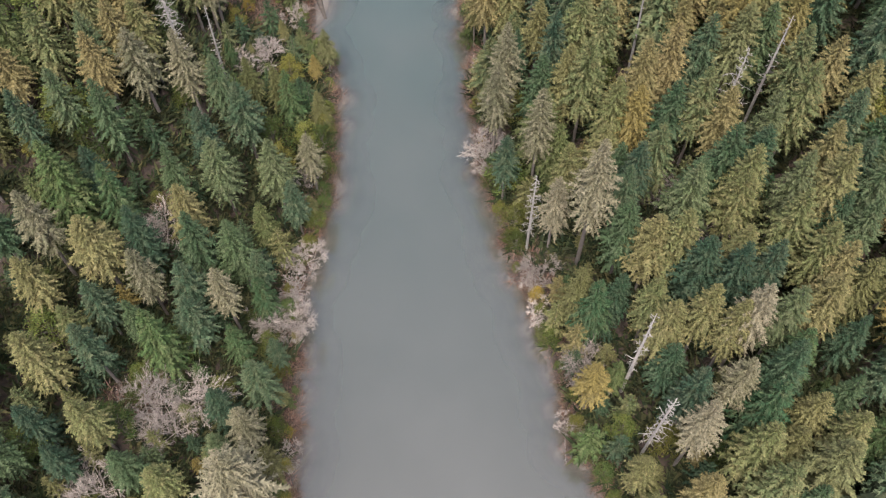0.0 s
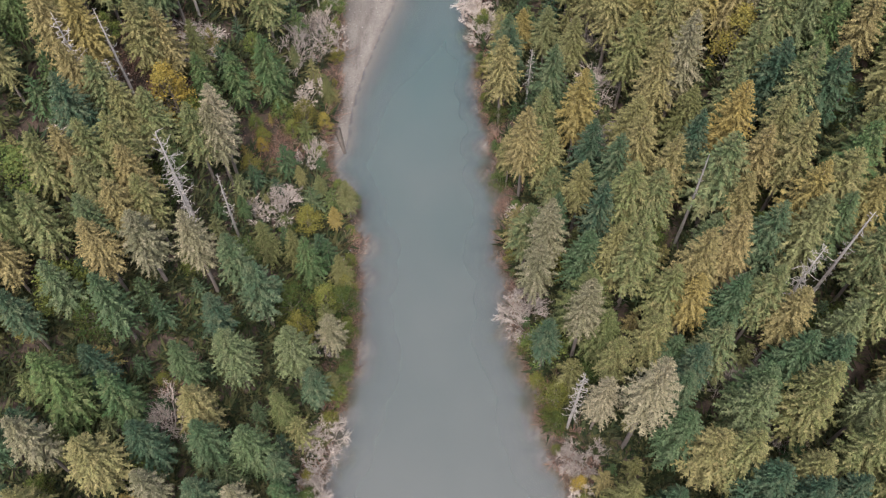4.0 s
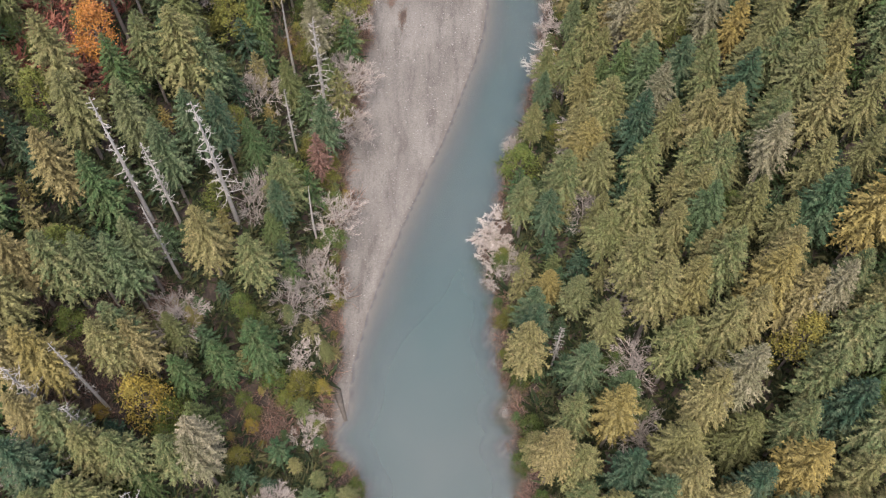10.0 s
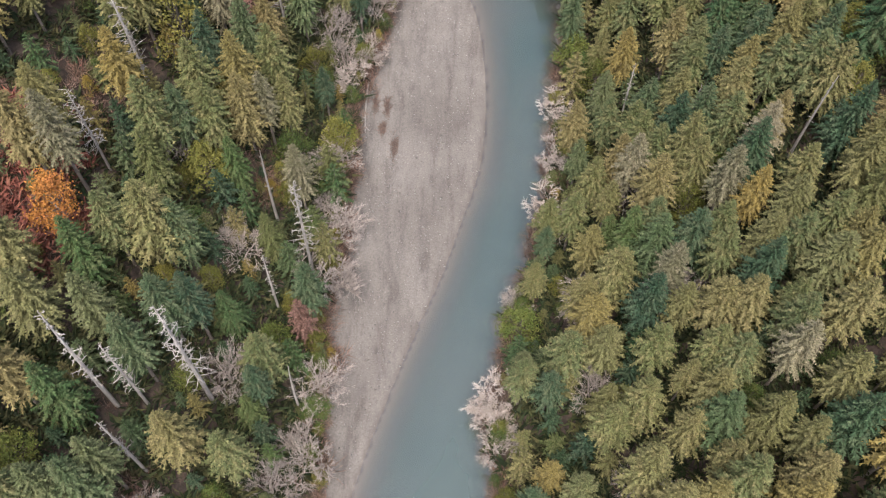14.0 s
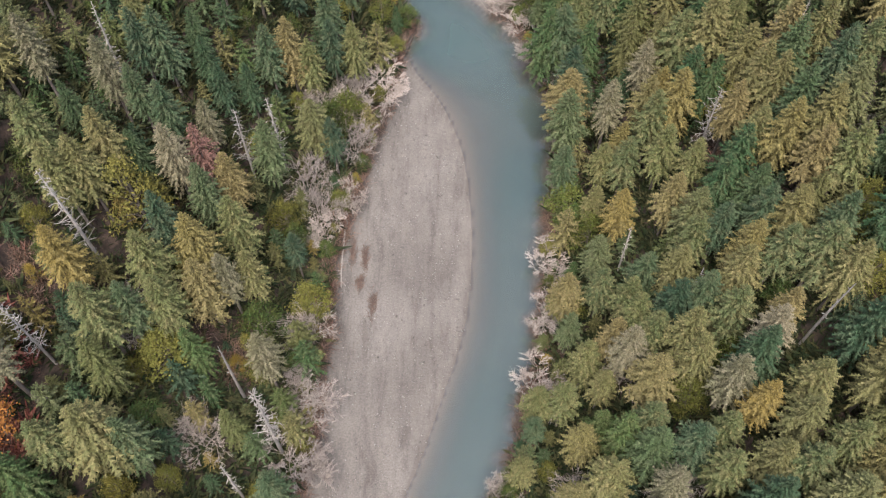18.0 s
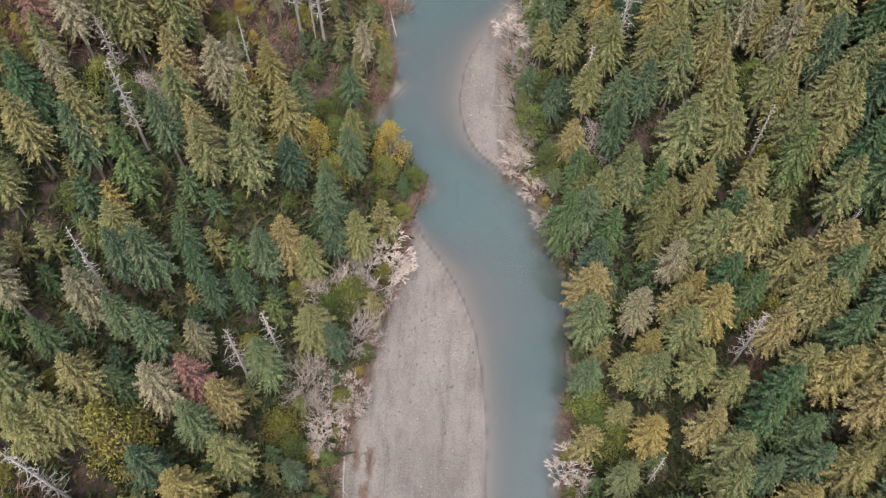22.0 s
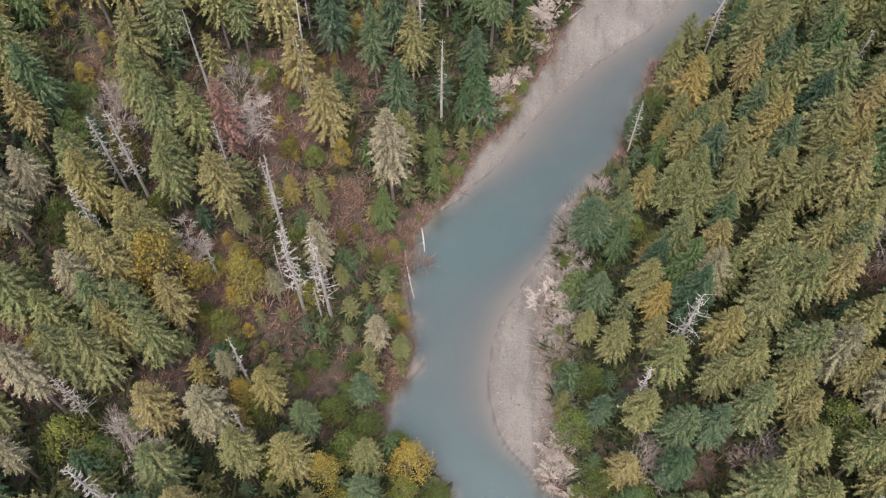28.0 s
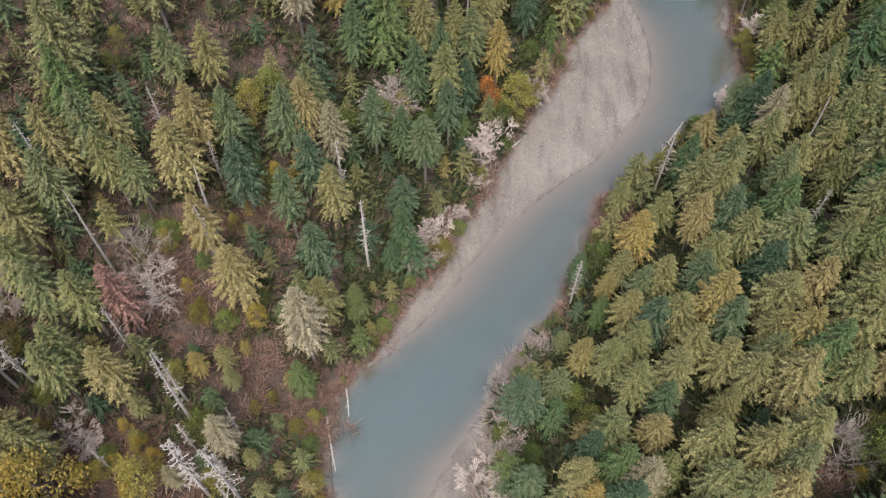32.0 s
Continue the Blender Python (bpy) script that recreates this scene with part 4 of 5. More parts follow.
BIG_SNAG_PLAN = []
BIG_SNAG_PLAN += [(32.8, 67.8, 19.9, 1), (-32.8, 82.1, 18.6, 1), (-42.3, 91.7, 17.5, 1), (-40.9, 143.1, 15.4, 1), (29, 170.8, 15, 1), (-24.4, 171.2, 15.5, 1), (-39.2, 203.8, 12.9, 1), (20.2, 213.7, 17.5, 1), (-26.7, 258.5, 9.3, 1)]
POLE_PLAN = []
POLE_PLAN += [(-20.7, 120.8, 13.4, 1), (-24.2, 143.9, 17.1, 1), (-21, 247.9, 17.5, 1)]
ALDER_PLAN = []
ALDER_PLAN += [(-36.7, 27, 9.7, 1), (-18.3, 32.4, 4, 1), (-30.6, 34.3, 9.8, 1), (14.5, 35.8, 3.7, 1), (-32.9, 37, 9.7, 1), (-27.8, 38.2, 9.8, 1), (-18.8, 48.6, 4, 1), (-19.5, 48.7, 7.8, 1), (-18.5, 50, 4.5, 1), (11.6, 50.2, 3.8, 1), (10.7, 53.9, 2.4, 1), (-18.2, 54.5, 5.3, 1), (12.1, 55, 5.2, 1), (31.7, 57.2, 9.7, 1), (-33.6, 57.7, 9.7, 1), (-17.6, 58.2, 6, 1), (28.4, 61, 9.7, 1), (27.2, 71.1, 9.9, 1), (5.6, 72.3, 6.5, 1), (-26.2, 84.6, 4, 1), (-23.5, 85.9, 5.3, 1), (-43.8, 87.5, 9.9, 1), (34.7, 92.8, 9.8, 1)]
ALDER_PLAN += [(15.8, 93.4, 9.9, 1), (16.4, 100.7, 9.7, 1), (-21.6, 104.6, 5.2, 1), (-33.4, 104.9, 9.8, 1), (16.3, 108.3, 9.7, 1), (-22.7, 110.5, 9.7, 1), (-19.3, 114.2, 7.9, 1), (2.3, 115.4, 5.3, 1), (1.6, 119.2, 5.2, 1), (12.5, 119.8, 9.9, 1), (1.7, 121.6, 6.3, 1), (-27.6, 121.8, 9.8, 1), (-18.3, 122.7, 9.7, 1), (22, 129, 9.8, 1), (12.9, 130.6, 9.7, 1), (5.2, 133.1, 4.3, 1), (-17.7, 136.1, 7.9, 1), (-27.6, 137.6, 9.8, 1), (-16.7, 143.1, 9.8, 1), (19.7, 145, 9.8, 1), (9.8, 145.1, 7.2, 1), (-34.7, 148.5, 9.7, 1), (-17, 152.2, 9.8, 1)]
ALDER_PLAN += [(10.8, 154.6, 5.2, 1), (11.8, 161.3, 6.1, 1), (42.1, 167.9, 9.8, 1), (-16.3, 167.9, 8.8, 1), (-13.1, 170.7, 5.1, 1), (-18.3, 171.5, 9.7, 1), (-12.6, 177.7, 8.8, 1), (-16.6, 181.6, 9.9, 1), (-11.4, 183.7, 7.9, 1), (-8.4, 188.5, 6.5, 1), (14.1, 189.8, 4.2, 1), (11.7, 193.5, 5.4, 1), (9.8, 198.6, 5.1, 1), (26.8, 199.9, 9.7, 1), (-35.4, 201.2, 9.7, 1), (16.3, 201.7, 9, 1), (7.2, 202.2, 4.3, 1), (7.8, 205.5, 4.3, 1), (8.2, 219.7, 4.3, 1), (41.3, 220, 9.8, 1), (8.3, 222.9, 6.3, 1), (-32.9, 225.1, 5.3, 1), (10.6, 227.4, 5.3, 1)]
ALDER_PLAN += [(10.9, 233.7, 5.3, 1), (-40.6, 237.6, 9.7, 1), (-27.5, 241.7, 9.8, 1), (-28.7, 244.9, 9.7, 1), (5.9, 256.6, 3, 1), (9, 261.6, 3.2, 1), (9.1, 265, 4.3, 1), (-2.5, 268.3, 9.7, 1), (42.3, 273, 4.3, 1)]
MAPLE_PLAN = []
MAPLE_PLAN += [(-15.5, 76.6, 6.5, 1), (-35, 94.6, 12.4, 1), (30.4, 98.4, 14.4, 1), (-34.2, 160.8, 16.3, 1), (-17.7, 200.8, 10.5, 1), (-8.9, 202.7, 10.4, 1), (-24.9, 215.1, 3.3, 1), (-33.2, 217.9, 16.5, 1), (-26.3, 220.2, 12.3, 1), (-26.2, 223.8, 4.4, 1), (-29.3, 226.7, 3.5, 1)]
RED_MAPLE_PLAN = []
RED_MAPLE_PLAN += [(-43.2, 134.8, 10.5, 1), (9.9, 271.9, 6.8, 1)]
LEAFY_PLAN = []
LEAFY_PLAN += [(19.9, 34.1, 7.7, 1), (9.2, 59.1, 5.3, 1), (-22.9, 84, 4, 1), (5.1, 95.8, 5.2, 1), (-27.5, 98.2, 4, 1), (-24.5, 101.2, 5.1, 1), (-26.9, 106.9, 6.4, 1), (13.9, 168.5, 7.7, 1), (-21, 212.2, 4.1, 1), (-27.7, 214, 4.1, 1), (-19.2, 214.4, 5.1, 1), (-20.6, 222.1, 5.2, 1), (-12.8, 229.1, 4, 1)]
RUSTY_PLAN = []
RUSTY_PLAN += [(-20, 128.9, 12.3, 1), (-28.1, 167.3, 16.8, 1), (-46.2, 205.3, 13.9, 1), (-28.9, 237.5, 17.3, 1)]

for plan, sorts, room in ((FIR_PLAN, FIRS, 3.3), (HEMLOCK_PLAN, HEMLOCKS, 3.2), (YELLOW_HEMLOCK_PLAN, YELLOW_HEMLOCKS, 3.2), (PALE_FIR_PLAN, PALE_FIRS, 3.1), (CEDAR_PLAN, CEDARS, 3.1), (SPRUCE_PLAN, SPRUCES, 3.3), (SNAG_PLAN, SNAGS[:2], 2.4), (BIG_SNAG_PLAN, SNAGS[2:], 2.6), (POLE_PLAN, POLES, 1.8), (ALDER_PLAN, BARES, 2.6), (MAPLE_PLAN, GOLD_TREES, 2.6), (RED_MAPLE_PLAN, RED_TREES, 2.4), (LEAFY_PLAN, GREEN_TREES, 2.4), (RUSTY_PLAN, RUSTS, 2.6)):
    for n, (x, y, tall, girth) in enumerate(plan):
        sort = sorts[n % len(sorts)] if sorts is not BARES else BARES[2] if tall > 8.4 else BARES[n % 2]
        stand(sort, x, y, tall, girth * (((0.95 if y < 112 else 1.12) if x > 0 else 1.05) if sorts not in (SNAGS[:2], SNAGS[2:], POLES, BARES) else 1.22))
        taken.append((x, y, room * 0.7))


# Trees that line the water where no bar lies before them.
rng = random.Random(4)
for line, hand in ((LINE_BL, -1), (LINE_BR, 1)):
    y = 24.0
    while y < 304:
        y += rng.uniform(1.7, 3.4)
        x = float(np.interp(y, LINE_Y, line)) + hand * rng.uniform(1.3, 3.4)
        on_bar = abs(float(np.interp(y, LINE_Y, line)) - float(np.interp(y, LINE_Y, LINE_WL if hand < 0 else LINE_WR))) > 1.5
        if rng.random() < (0.35 if on_bar else 0.12) or any((x - a) ** 2 + (y - b) ** 2 < 4.4 for a, b, _ in taken):
            continue
        kind = rng.random()
        if kind < 0.5:
            stand(rng.choice(YOUNG_FIRS[2:4]), x, y, rng.uniform(6, 11), rng.uniform(1.0, 1.25))
        elif kind < 0.66:
            stand(rng.choice(HEMLOCKS + YELLOW_HEMLOCKS[:1] + FIRS), x, y, rng.uniform(11, 15) + (3 if hand > 0 and y < 110 else 0), 1.1)
        elif kind < 0.84:
            stand(rng.choice(BARES[:2]), x, y, rng.uniform(4.5, 7.5), 1.1)
        else:
            stand(rng.choice(GREEN_TREES), x, y, rng.uniform(4, 8), 1.1)
        taken.append((x, y, 1.9))

# Low shrubs that lean out from the banks.
rng = random.Random(14)
for line, hand in ((LINE_BL, -1), (LINE_BR, 1)):
    y = 22.0
    while y < 300:
        y += rng.uniform(1.6, 4.6)
        x = float(np.interp(y, LINE_Y, line)) + hand * rng.uniform(0.3, 1.6)
        sort = rng.choice(GREEN_TREES + GREEN_TREES + YOUNG_FIRS[2:4] + GOLD_TREES[:1])
        stand(sort, x, y, rng.uniform(1.8, 4.2), rng.uniform(1.1, 1.6))

# The rest of the forest, on a loose grid.
rng = random.Random(5)
spots = []
for j in range(int(293 / 2.85)):
    for i in range(int(120 / 3.25)):
        spots.append((-60 + 3.25 * (i + 0.5 * (j % 2)) + rng.uniform(-1.5, 1.5), 24 + 2.85 * j + rng.uniform(-1.3, 1.3)))
spots = np.array(spots)
high, _, _, inland, _, _ = survey(spots[:, 0], spots[:, 1])
clearing = openness(spots[:, 0], spots[:, 1])
crowd = [(a, b) for a, b, _ in taken]
order = list(range(len(spots)))
rng.shuffle(order)
for i in order:
    (x, y), z, d, open_here = spots[i], high[i], inland[i], clearing[i]
    if d < 1.5 or abs(x) > 47 + 0.14 * (y - 20) or abs(x) > 58:
        continue
    c = np.array(crowd)
    near = np.hypot(c[:, 0] - x, c[:, 1] - y).min()
    sparse = x < -8 and y > 205 or x < -26 and y > 70
    if near < 1.7 or (open_here > 0.5 and rng.random() < (0.25 if y > 200 else 0.5)):
        continue
    pick, girth = rng.random(), rng.uniform(0.95, 1.25)
    crowd.append((x, y))
    if open_here > 0.5:
        stand(rng.choice(YOUNG_FIRS[3:] + GOLD_TREES + GREEN_TREES if y > 200 else YOUNG_FIRS + GREEN_TREES), x, y, rng.uniform(2.5, 6), girth, z)
    elif d < 5:
        stand(rng.choice(GREEN_TREES if pick < 0.35 else YOUNG_FIRS), x, y, rng.uniform(3, 8), 1.2, z)
    elif near < (2.5 if x > 0 else 3.3) or sparse and pick < 0.3:
        stand(rng.choice(YOUNG_FIRS[4:] + GOLD_TREES + YOUNG_FIRS[4:] if sparse and y > 205 and pick < 0.2 else YOUNG_FIRS[:3] + YOUNG_FIRS + GREEN_TREES), x, y, rng.uniform(4, 9), girth, z)
    else:
        tall = rng.uniform(0.8, 1.12) * (11 + min(4.2, 0.35 * d)) * (1.22 if x > 0 and y < 108 else 1.05)
        if sparse and pick < 0.7:
            sort = rng.choice(HEMLOCKS[:1] + YELLOW_HEMLOCKS + PALE_FIRS[:1])
        elif x > 0 and y > 75 and pick < 0.55:
            sort = rng.choice(HEMLOCKS + YELLOW_HEMLOCKS)
        elif pick < 0.34:
            sort = rng.choice(FIRS)
        elif pick < 0.5:
            sort = rng.choice(HEMLOCKS)
        elif pick < 0.74:
            sort = rng.choice(SPRUCES)
        elif pick < 0.9:
            sort = rng.choice(CEDARS)
        elif pick < 0.93:
            sort = rng.choice(POLES)
        else:
            sort = rng.choice(YELLOW_HEMLOCKS)
        stand(sort, x, y, tall, girth, z)

# The forest goes on at the upper end of the valley.
edge = random.Random(6)
for j in range(22):
    for i in range(4):
        x, y = 58.5 + 3.3 * i + edge.uniform(-1, 1), 252 + 3.0 * j + edge.uniform(-1, 1)
        stand(edge.choice(FIRS + SPRUCES + CEDARS + YELLOW_HEMLOCKS[:1]), x, y, edge.uniform(12, 17), 1.2)

# ---- undergrowth ----


def thicket(name, places, mat, label, category, size, leaves, upright):
    """Many low plants, too many to count: each a tuft of pointed sprays."""
    places = np.array(places)
    r = np.random.RandomState(8)
    n = len(places)
    scale = r.uniform(0.6, 1.3, (n, 1)) * size * places[:, 3:4]
    a = r.uniform(0, math.tau, (n, leaves))
    e = r.uniform(upright[0], upright[1], (n, leaves))
    way = np.stack([np.cos(a) * np.cos(e), np.sin(a) * np.cos(e), np.sin(e)], -1)
    side = np.stack([-np.sin(a), np.cos(a), r.uniform(-0.6, 0.6, (n, leaves))], -1)
    root = places[:, None, :3] + way * r.uniform(0, 0.5, (n, leaves, 1)) * scale[:, None] + r.uniform(-0.35, 0.35, (n, leaves, 3)) * scale[:, None] * (1, 1, 0)
    long = scale[:, None] * r.uniform(0.5, 1.0, (n, leaves, 1))
    wide = long * (0.026 if upright[1] > 1.0 and upright[0] > 0.05 else 0.14)
    v = np.stack([root - side * wide, root + side * wide, root + way * long], 2).reshape(-1, 3)
    f = np.arange(len(v)).reshape(-1, 3)
    return tagged(mesh_object(name, v, f, mat), label, category, kind="stuff")


r = np.random.RandomState(3)
px, py = r.uniform(-56, 58, 34000), r.uniform(18, 308, 34000)
h, _, _, d, _, _ = survey(px, py)
open_here = openness(px, py)
keep = (d > 0.2) & (np.abs(px) < 46 + 0.14 * (py - 20))
brushy = keep & ((d < r.uniform(0.5, 4.5, len(d))) | (open_here > r.uniform(0.3, 0.75, len(d))) | (r.rand(len(d)) < np.where((px < -8) & (py > 205), 0.5, np.where((px < -30) & (py > 85), 0.1, 0.012))))
leafy = keep & ~brushy & (r.rand(len(d)) < 0.8)
wide_bank = np.where(d < 4, 1.0, 0.8)
thicket("brush", np.stack([px, py, h, wide_bank], 1)[brushy], BRUSH, "leafless red-brown brush on the bank and forest floor", "brush", 1.15, 50, (0.2, 1.3))
thicket("undergrowth", np.stack([px, py, h, wide_bank], 1)[leafy], FERN, "dark green ferns and low shrubs under the trees", "undergrowth", 2.0, 26, (0.1, 1.0))
tx, ty = r.uniform(-54, 50, 26000), r.uniform(24, 300, 26000)
heath = openness(tx, ty) > r.uniform(0.35, 0.7, len(tx))
tx, ty = tx[heath][:2600], ty[heath][:2600]
thicket("clearing_brush", np.stack([tx, ty, survey(tx, ty)[0], r.uniform(0.7, 1.3, len(tx))], 1), BRUSH, "bushy leafless pinkish-brown shrubs filling the clearings", "brush", 1.4, 66, (0.25, 1.4))
low = random.Random(12)
for x, y in zip(tx[::9], ty[::9]):
    stand(low.choice(GREEN_TREES[1:] + GOLD_TREES + YOUNG_FIRS[3:]), x, y, low.uniform(1.8, 4.6), low.uniform(1.0, 1.4))
RED_X, RED_Y = -47.6, 137.6
red = keep & (np.hypot((px - RED_X) / 6, (py - RED_Y) / 11) < r.uniform(0.5, 1.1, len(px)))
thicket("red_shrubs", np.stack([px, py, h + 0.4, wide_bank], 1)[red], RED_BRUSH, "low shrubs with red autumn leaves in a clearing", "shrubs", 1.8, 26, (0.0, 1.2))
hill = keep & (px < -8) & (py > 205) & (r.rand(len(px)) < 0.3)
thicket("hillside_brush", np.stack([px, py, h + 0.3, wide_bank], 1)[hill], BRUSH, "ruddy leafless brush over the open hillside", "brush", 1.25, 60, (0.1, 1.3))
# A dense fringe along both waterlines.
ty = np.arange(20, 306, 0.22)
fringe = []
for line, hand in ((LINE_BL, -1), (LINE_BR, 1)):
    gap = r.uniform(-0.3, 1.6, len(ty))
    fx = np.interp(ty, LINE_Y, line) + hand * gap
    fringe.append(np.stack([fx, ty, survey(fx, ty)[0], r.uniform(0.5, 1.1, len(ty)) * np.clip(1.0 + 0.75 * lumps(fx, ty, 2.6, 3.0), 0.4, 1.35)], 1))
thicket("bank_brush", np.concatenate(fringe), BRUSH, "pinkish-brown leafless shrubs along the water's edge", "brush", 1.25, 40, (0.1, 1.2))

# Pale leafless willows in a close belt behind the bar of the inner bend.
ty = np.repeat(np.arange(202.5, 240, 0.3), 3)
fx = np.interp(ty, LINE_Y, LINE_BR) + r.uniform(-0.5, 2.6, len(ty))
thicket("willow_belt", np.stack([fx, ty, survey(fx, ty)[0], r.uniform(0.5, 1.2, len(ty))], 1), TWIG, "close belt of pale leafless willows behind the gravel bar", "willows", 1.7, 60, (0.15, 1.35))

# ---- stones on the bars ----
bx, by = r.uniform(-20, 48, 160000), r.uniform(94, 306, 160000)
h, forest_share, bed, _, _, _ = survey(bx, by)
dry = np.maximum(-away(bx, by, LINE_WL), away(bx, by, LINE_WR))
rough_ground = lumps(bx, by, 4.0, 7.0) + 0.6 * lumps(bx, by * 0.35, 1.3, 1.0)
keep = (dry > 0.1) & (forest_share < 0.1) & (rough_ground > r.uniform(-0.9, 1.1, len(bx)))
bx, by, h = bx[keep][:18000], by[keep][:18000], h[keep][:18000]
size = 0.045 + 0.13 * r.rand(len(bx), 1, 1) ** 4
shape = np.array([(1, 0, 0), (0, 1, 0), (-1, 0, 0), (0, -1, 0), (0, 0, 0.7), (0, 0, -0.5)], float)
turn = r.uniform(0, math.tau, len(bx))
spun = np.stack([shape[None, :, 0] * np.cos(turn)[:, None] - shape[None, :, 1] * 0.7 * np.sin(turn)[:, None], shape[None, :, 0] * np.sin(turn)[:, None] + shape[None, :, 1] * 0.7 * np.cos(turn)[:, None], np.repeat(shape[None, :, 2], len(bx), 0)], -1)
v = (np.stack([bx, by, h + 0.02], 1)[:, None] + spun * size * r.uniform(0.75, 1.25, (len(bx), 6, 1))).reshape(-1, 3)
f = np.array([(0, 1, 4), (1, 2, 4), (2, 3, 4), (3, 0, 4), (1, 0, 5), (2, 1, 5), (3, 2, 5), (0, 3, 5)])
tagged(mesh_object("gravel_stones", v, (np.arange(len(bx))[:, None, None] * 6 + f).reshape(-1, 3), STONE), "loose pale and dark stones strewn over the gravel bars", "stones", kind="stuff")


# ---- fallen wood ----
def fallen(name, a, b, r, mat, label, stubs=5, seed=1):
    """A fallen or leaning trunk between two places, tapered, with broken stubs."""
    g = random.Random(seed)
    a, b = Vector(a), Vector(b)
    lot = Lot()
    sway = Vector((g.uniform(-1, 1), g.uniform(-1, 1), 0)) * 0.03 * (b - a).length
    at = lambda u: a.lerp(b, u) + sway * u * (1 - u) * 4  # noqa: E731
    lot.tube([at(u / 6) for u in range(7)], [r * (1.15 - 0.11 * u) for u in range(7)], 8)
    ends = len(lot.v)
    lot.f += [(0, k + 1, k) for k in range(1, 7)] + [(ends - 8, ends - 8 + k, ends - 7 + k) for k in range(1, 7)]
    tree = tagged(new(name), label, "log", "fallen wood by the river")
    lot.part("trunk", mat, tree)
    twig = Lot()
    for _ in range(stubs):
        p = at(g.uniform(0.2, 0.95))
        twig.tube([p, p + Vector((g.uniform(-1, 1), g.uniform(-1, 1), g.uniform(0.1, 0.8))) * g.uniform(0.4, 1.1)], [0.05, 0.02], 4)
    if stubs:
        tagged(twig.part("stub_growth", mat, tree), kind="stuff")
    return tree


def lift(x, y, up):
    return (x, y, max(ground_at(x, y), 0.0) + up)


OLD = "long bleached driftwood log lying on the gravel bar"
POLE = "thin bleached pole washed up against the bank"
fallen("driftwood_log", lift(-13.5, 168.3, 0.16), lift(-14.0, 159.1, 0.12), 0.15, SILVER, OLD, 6, 1)
fallen("driftwood_log", lift(13.3, 267.2, 0.14), lift(15.6, 269.5, 0.14), 0.16, SILVER, "short pale log stranded on the upper gravel bar", 3, 2)
fallen("driftwood_log", lift(14.1, 35.1, 0.1), lift(14.0, 31.6, 0.05), 0.09, SILVER, POLE, 2, 3)
fallen("driftwood_log", lift(15.9, 33.0, 0.1), lift(17.0, 31.3, 0.3), 0.09, SILVER, POLE, 2, 4)
fallen("leaning_trunk", lift(-18.5, 77.2, 0.3), (-15.1, 82.1, 2.5), 0.13, SILVER, "dead bare trunk leaning out over the river", 7, 5)
fallen("driftwood_log", lift(-7.6, 234.6, 0.2), lift(-7.2, 231.2, 0.1), 0.11, SILVER, POLE, 2, 6)
fallen("driftwood_log", lift(-9.7, 231.3, 0.5), lift(-8.5, 224.8, 0.2), 0.11, SILVER, POLE, 4, 7)
fallen("sunken_log", lift(-17.7, 101.6, 0.05), lift(-16.5, 97.8, -0.05), 0.45, WET_WOOD, "dark wet log half sunk at the tip of the bar", 3, 8)
fallen("sunken_log", (-6.3, 195.6, 0.1), (-4.2, 202.0, 0.3), 0.3, WET_WOOD, "dark wet trunk lodged under the bank at the bend", 6, 10)
fallen("sunken_log", (-9.6, 228.5, 0.3), (-8.6, 221.5, -0.1), 0.2, WET_WOOD, "dark wet trunk lying along the foot of the bank", 8, 11)
fallen("leaning_trunk", lift(31.9, 265.0, 0.3), lift(35.5, 269.1, 3.5), 0.14, SILVER, "white dead trunk leaning on the bank", 6, 9)


def drift_pile(x, y, long, wide, turn, seed):
    """Twigs and bark left by high water on the bar."""
    g = random.Random(seed)
    lot = Lot()
    for _ in range(130):
        u, w = g.gauss(0, 0.33) * long * 0.6, g.gauss(0, 0.33) * wide * 0.6
        px, py = x + u * math.sin(turn) + w * math.cos(turn), y + u * math.cos(turn) - w * math.sin(turn)
        p = Vector((px, py, ground_at(px, py) + g.uniform(0.0, 0.16)))
        a = turn + g.gauss(0, 0.5)
        q = p + Vector((math.sin(a), math.cos(a), g.uniform(-0.05, 0.12))) * g.uniform(0.3, 0.9)
        lot.tube([p, q], [0.035, 0.02], 3)
    pile = tagged(new("drift_pile"), "low heap of brown drift twigs on the gravel bar", "driftwood", "drift piles on the gravel bar")
    tagged(lot.part("drift_tangle", DRIFT, pile), kind="stuff")


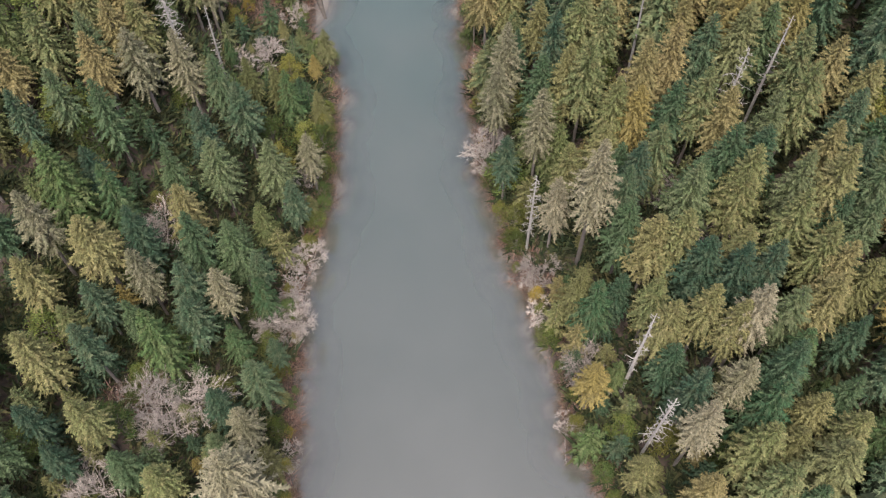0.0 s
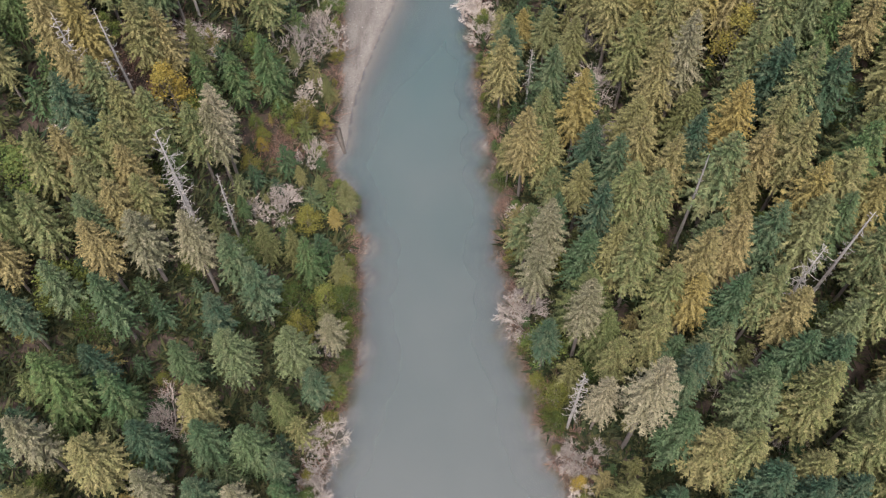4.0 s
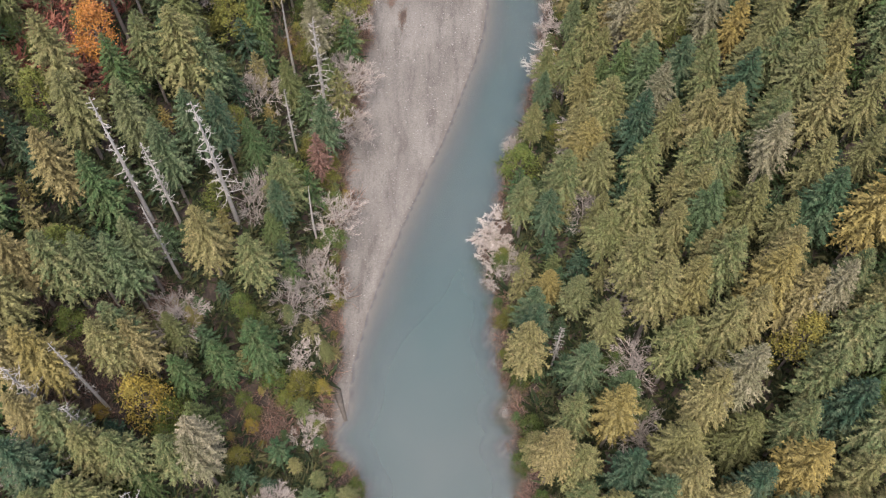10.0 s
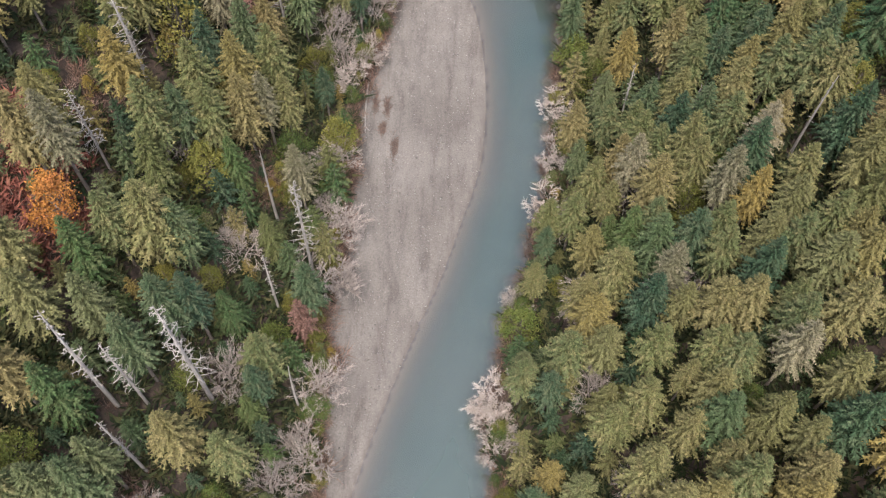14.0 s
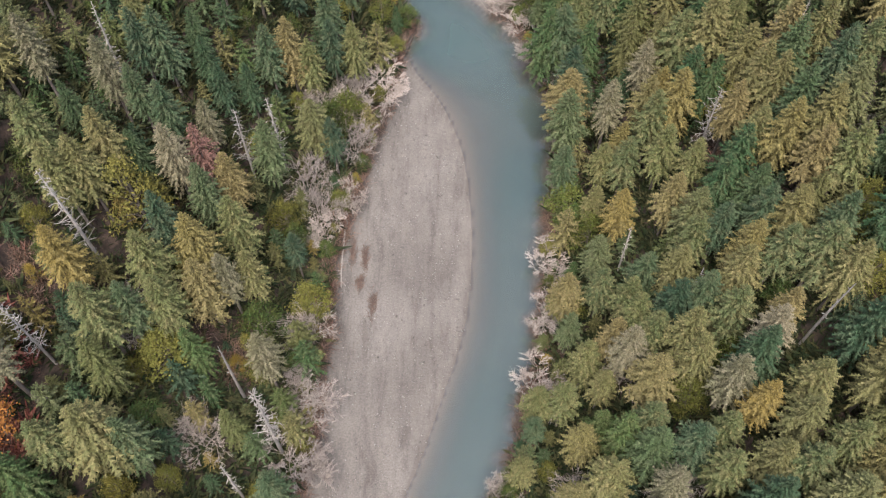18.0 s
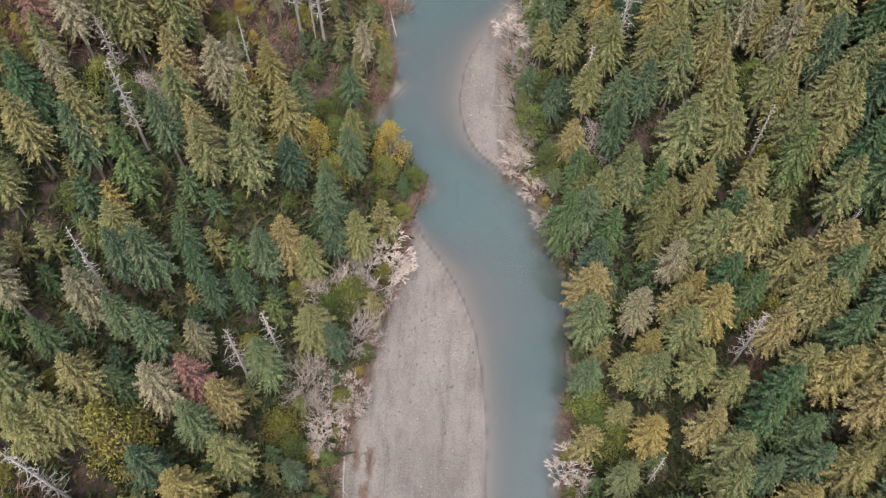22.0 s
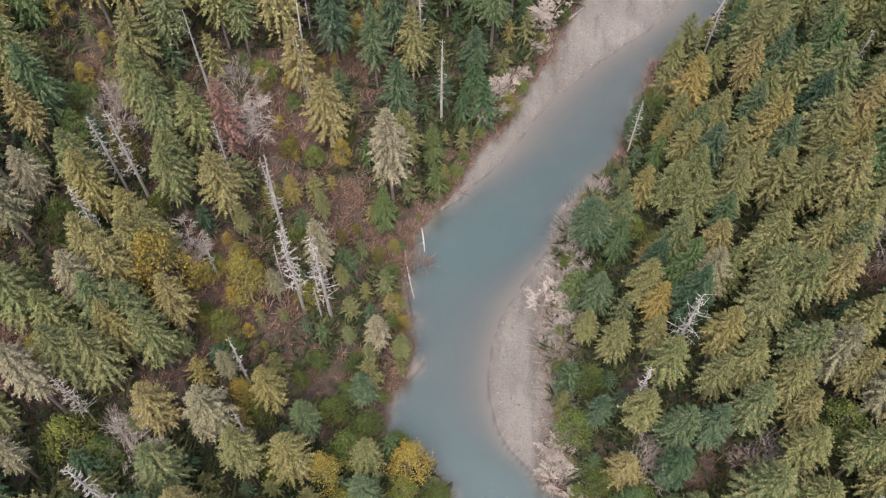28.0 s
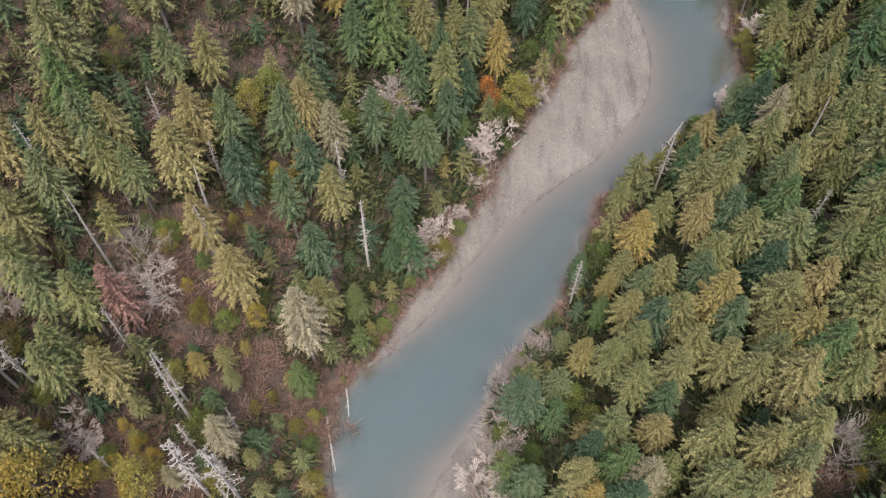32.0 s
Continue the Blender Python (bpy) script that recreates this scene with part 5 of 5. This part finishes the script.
for at_x, at_y, long, wide, turn, seed in ((-10.05, 156.7, 4.3, 1.2, 0.05, 1), (-11.7, 159.6, 2.5, 1.0, 0.1, 2), (-11.1, 163.3, 4.2, 0.8, 0.0, 3), (-12.7, 163.8, 4.2, 0.8, 0.08, 4)):
    drift_pile(at_x, at_y, long, wide, turn, seed)

# ---- the woods beyond, too many and too far to tell apart ----
r = np.random.RandomState(21)
TIERS, POINTS = 6, 12
gx, gy = np.meshgrid(np.arange(-128, 128, 3.7), np.arange(-46, 350, 3.7))
fx, fy = (gx + r.uniform(-1.6, 1.6, gx.shape)).ravel(), (gy + r.uniform(-1.6, 1.6, gy.shape)).ravel()
h, _, _, d, _, _ = survey(np.clip(fx, -90, 100), np.clip(fy, -58, 338))
seen_here = (np.abs(fx) < np.minimum(47 + 0.14 * (fy - 20), 58)) & (fy > 24) & (fy < 316) | (fx > 55) & (fx < 68) & (fy > 250) & (fy < 319) | (fx > -54) & (fx < -40) & (fy > 24) & (fy < 62)
keep = (d > 2.5) & ~seen_here
fx, fy, h = fx[keep], fy[keep], h[keep]
tall = r.uniform(8, 15, (len(fx), 1, 1))
share = np.linspace(0.12, 0.82, TIERS)[None, :, None]
turn = np.arange(POINTS)[None, None] * math.tau / POINTS + r.uniform(0, math.tau, (len(fx), TIERS, 1))
reach = tall * 0.27 * (1.04 - share) * np.where(np.arange(POINTS) % 2, 0.55, 1.15)[None, None] * r.uniform(0.75, 1.2, (len(fx), TIERS, POINTS))
skirt = np.stack([np.cos(turn) * reach, np.sin(turn) * reach, tall * share - 0.35 * reach], -1)
peak = np.stack([0 * turn[..., :1], 0 * turn[..., :1], tall * (share + 0.2) + 0 * turn[..., :1]], -1)
v = np.concatenate([skirt, peak], 2) + np.stack([fx, fy, h], 1)[:, None, None]
f = np.array([(k, (k + 1) % POINTS, POINTS) for k in range(POINTS)])
f = (np.arange(len(fx) * TIERS)[:, None, None] * (POINTS + 1) + f).reshape(-1, 3)
tagged(mesh_object("woods", v.reshape(-1, 3), f, WOODS), "dense green conifer woods on the valley sides beyond", "forest", kind="stuff")
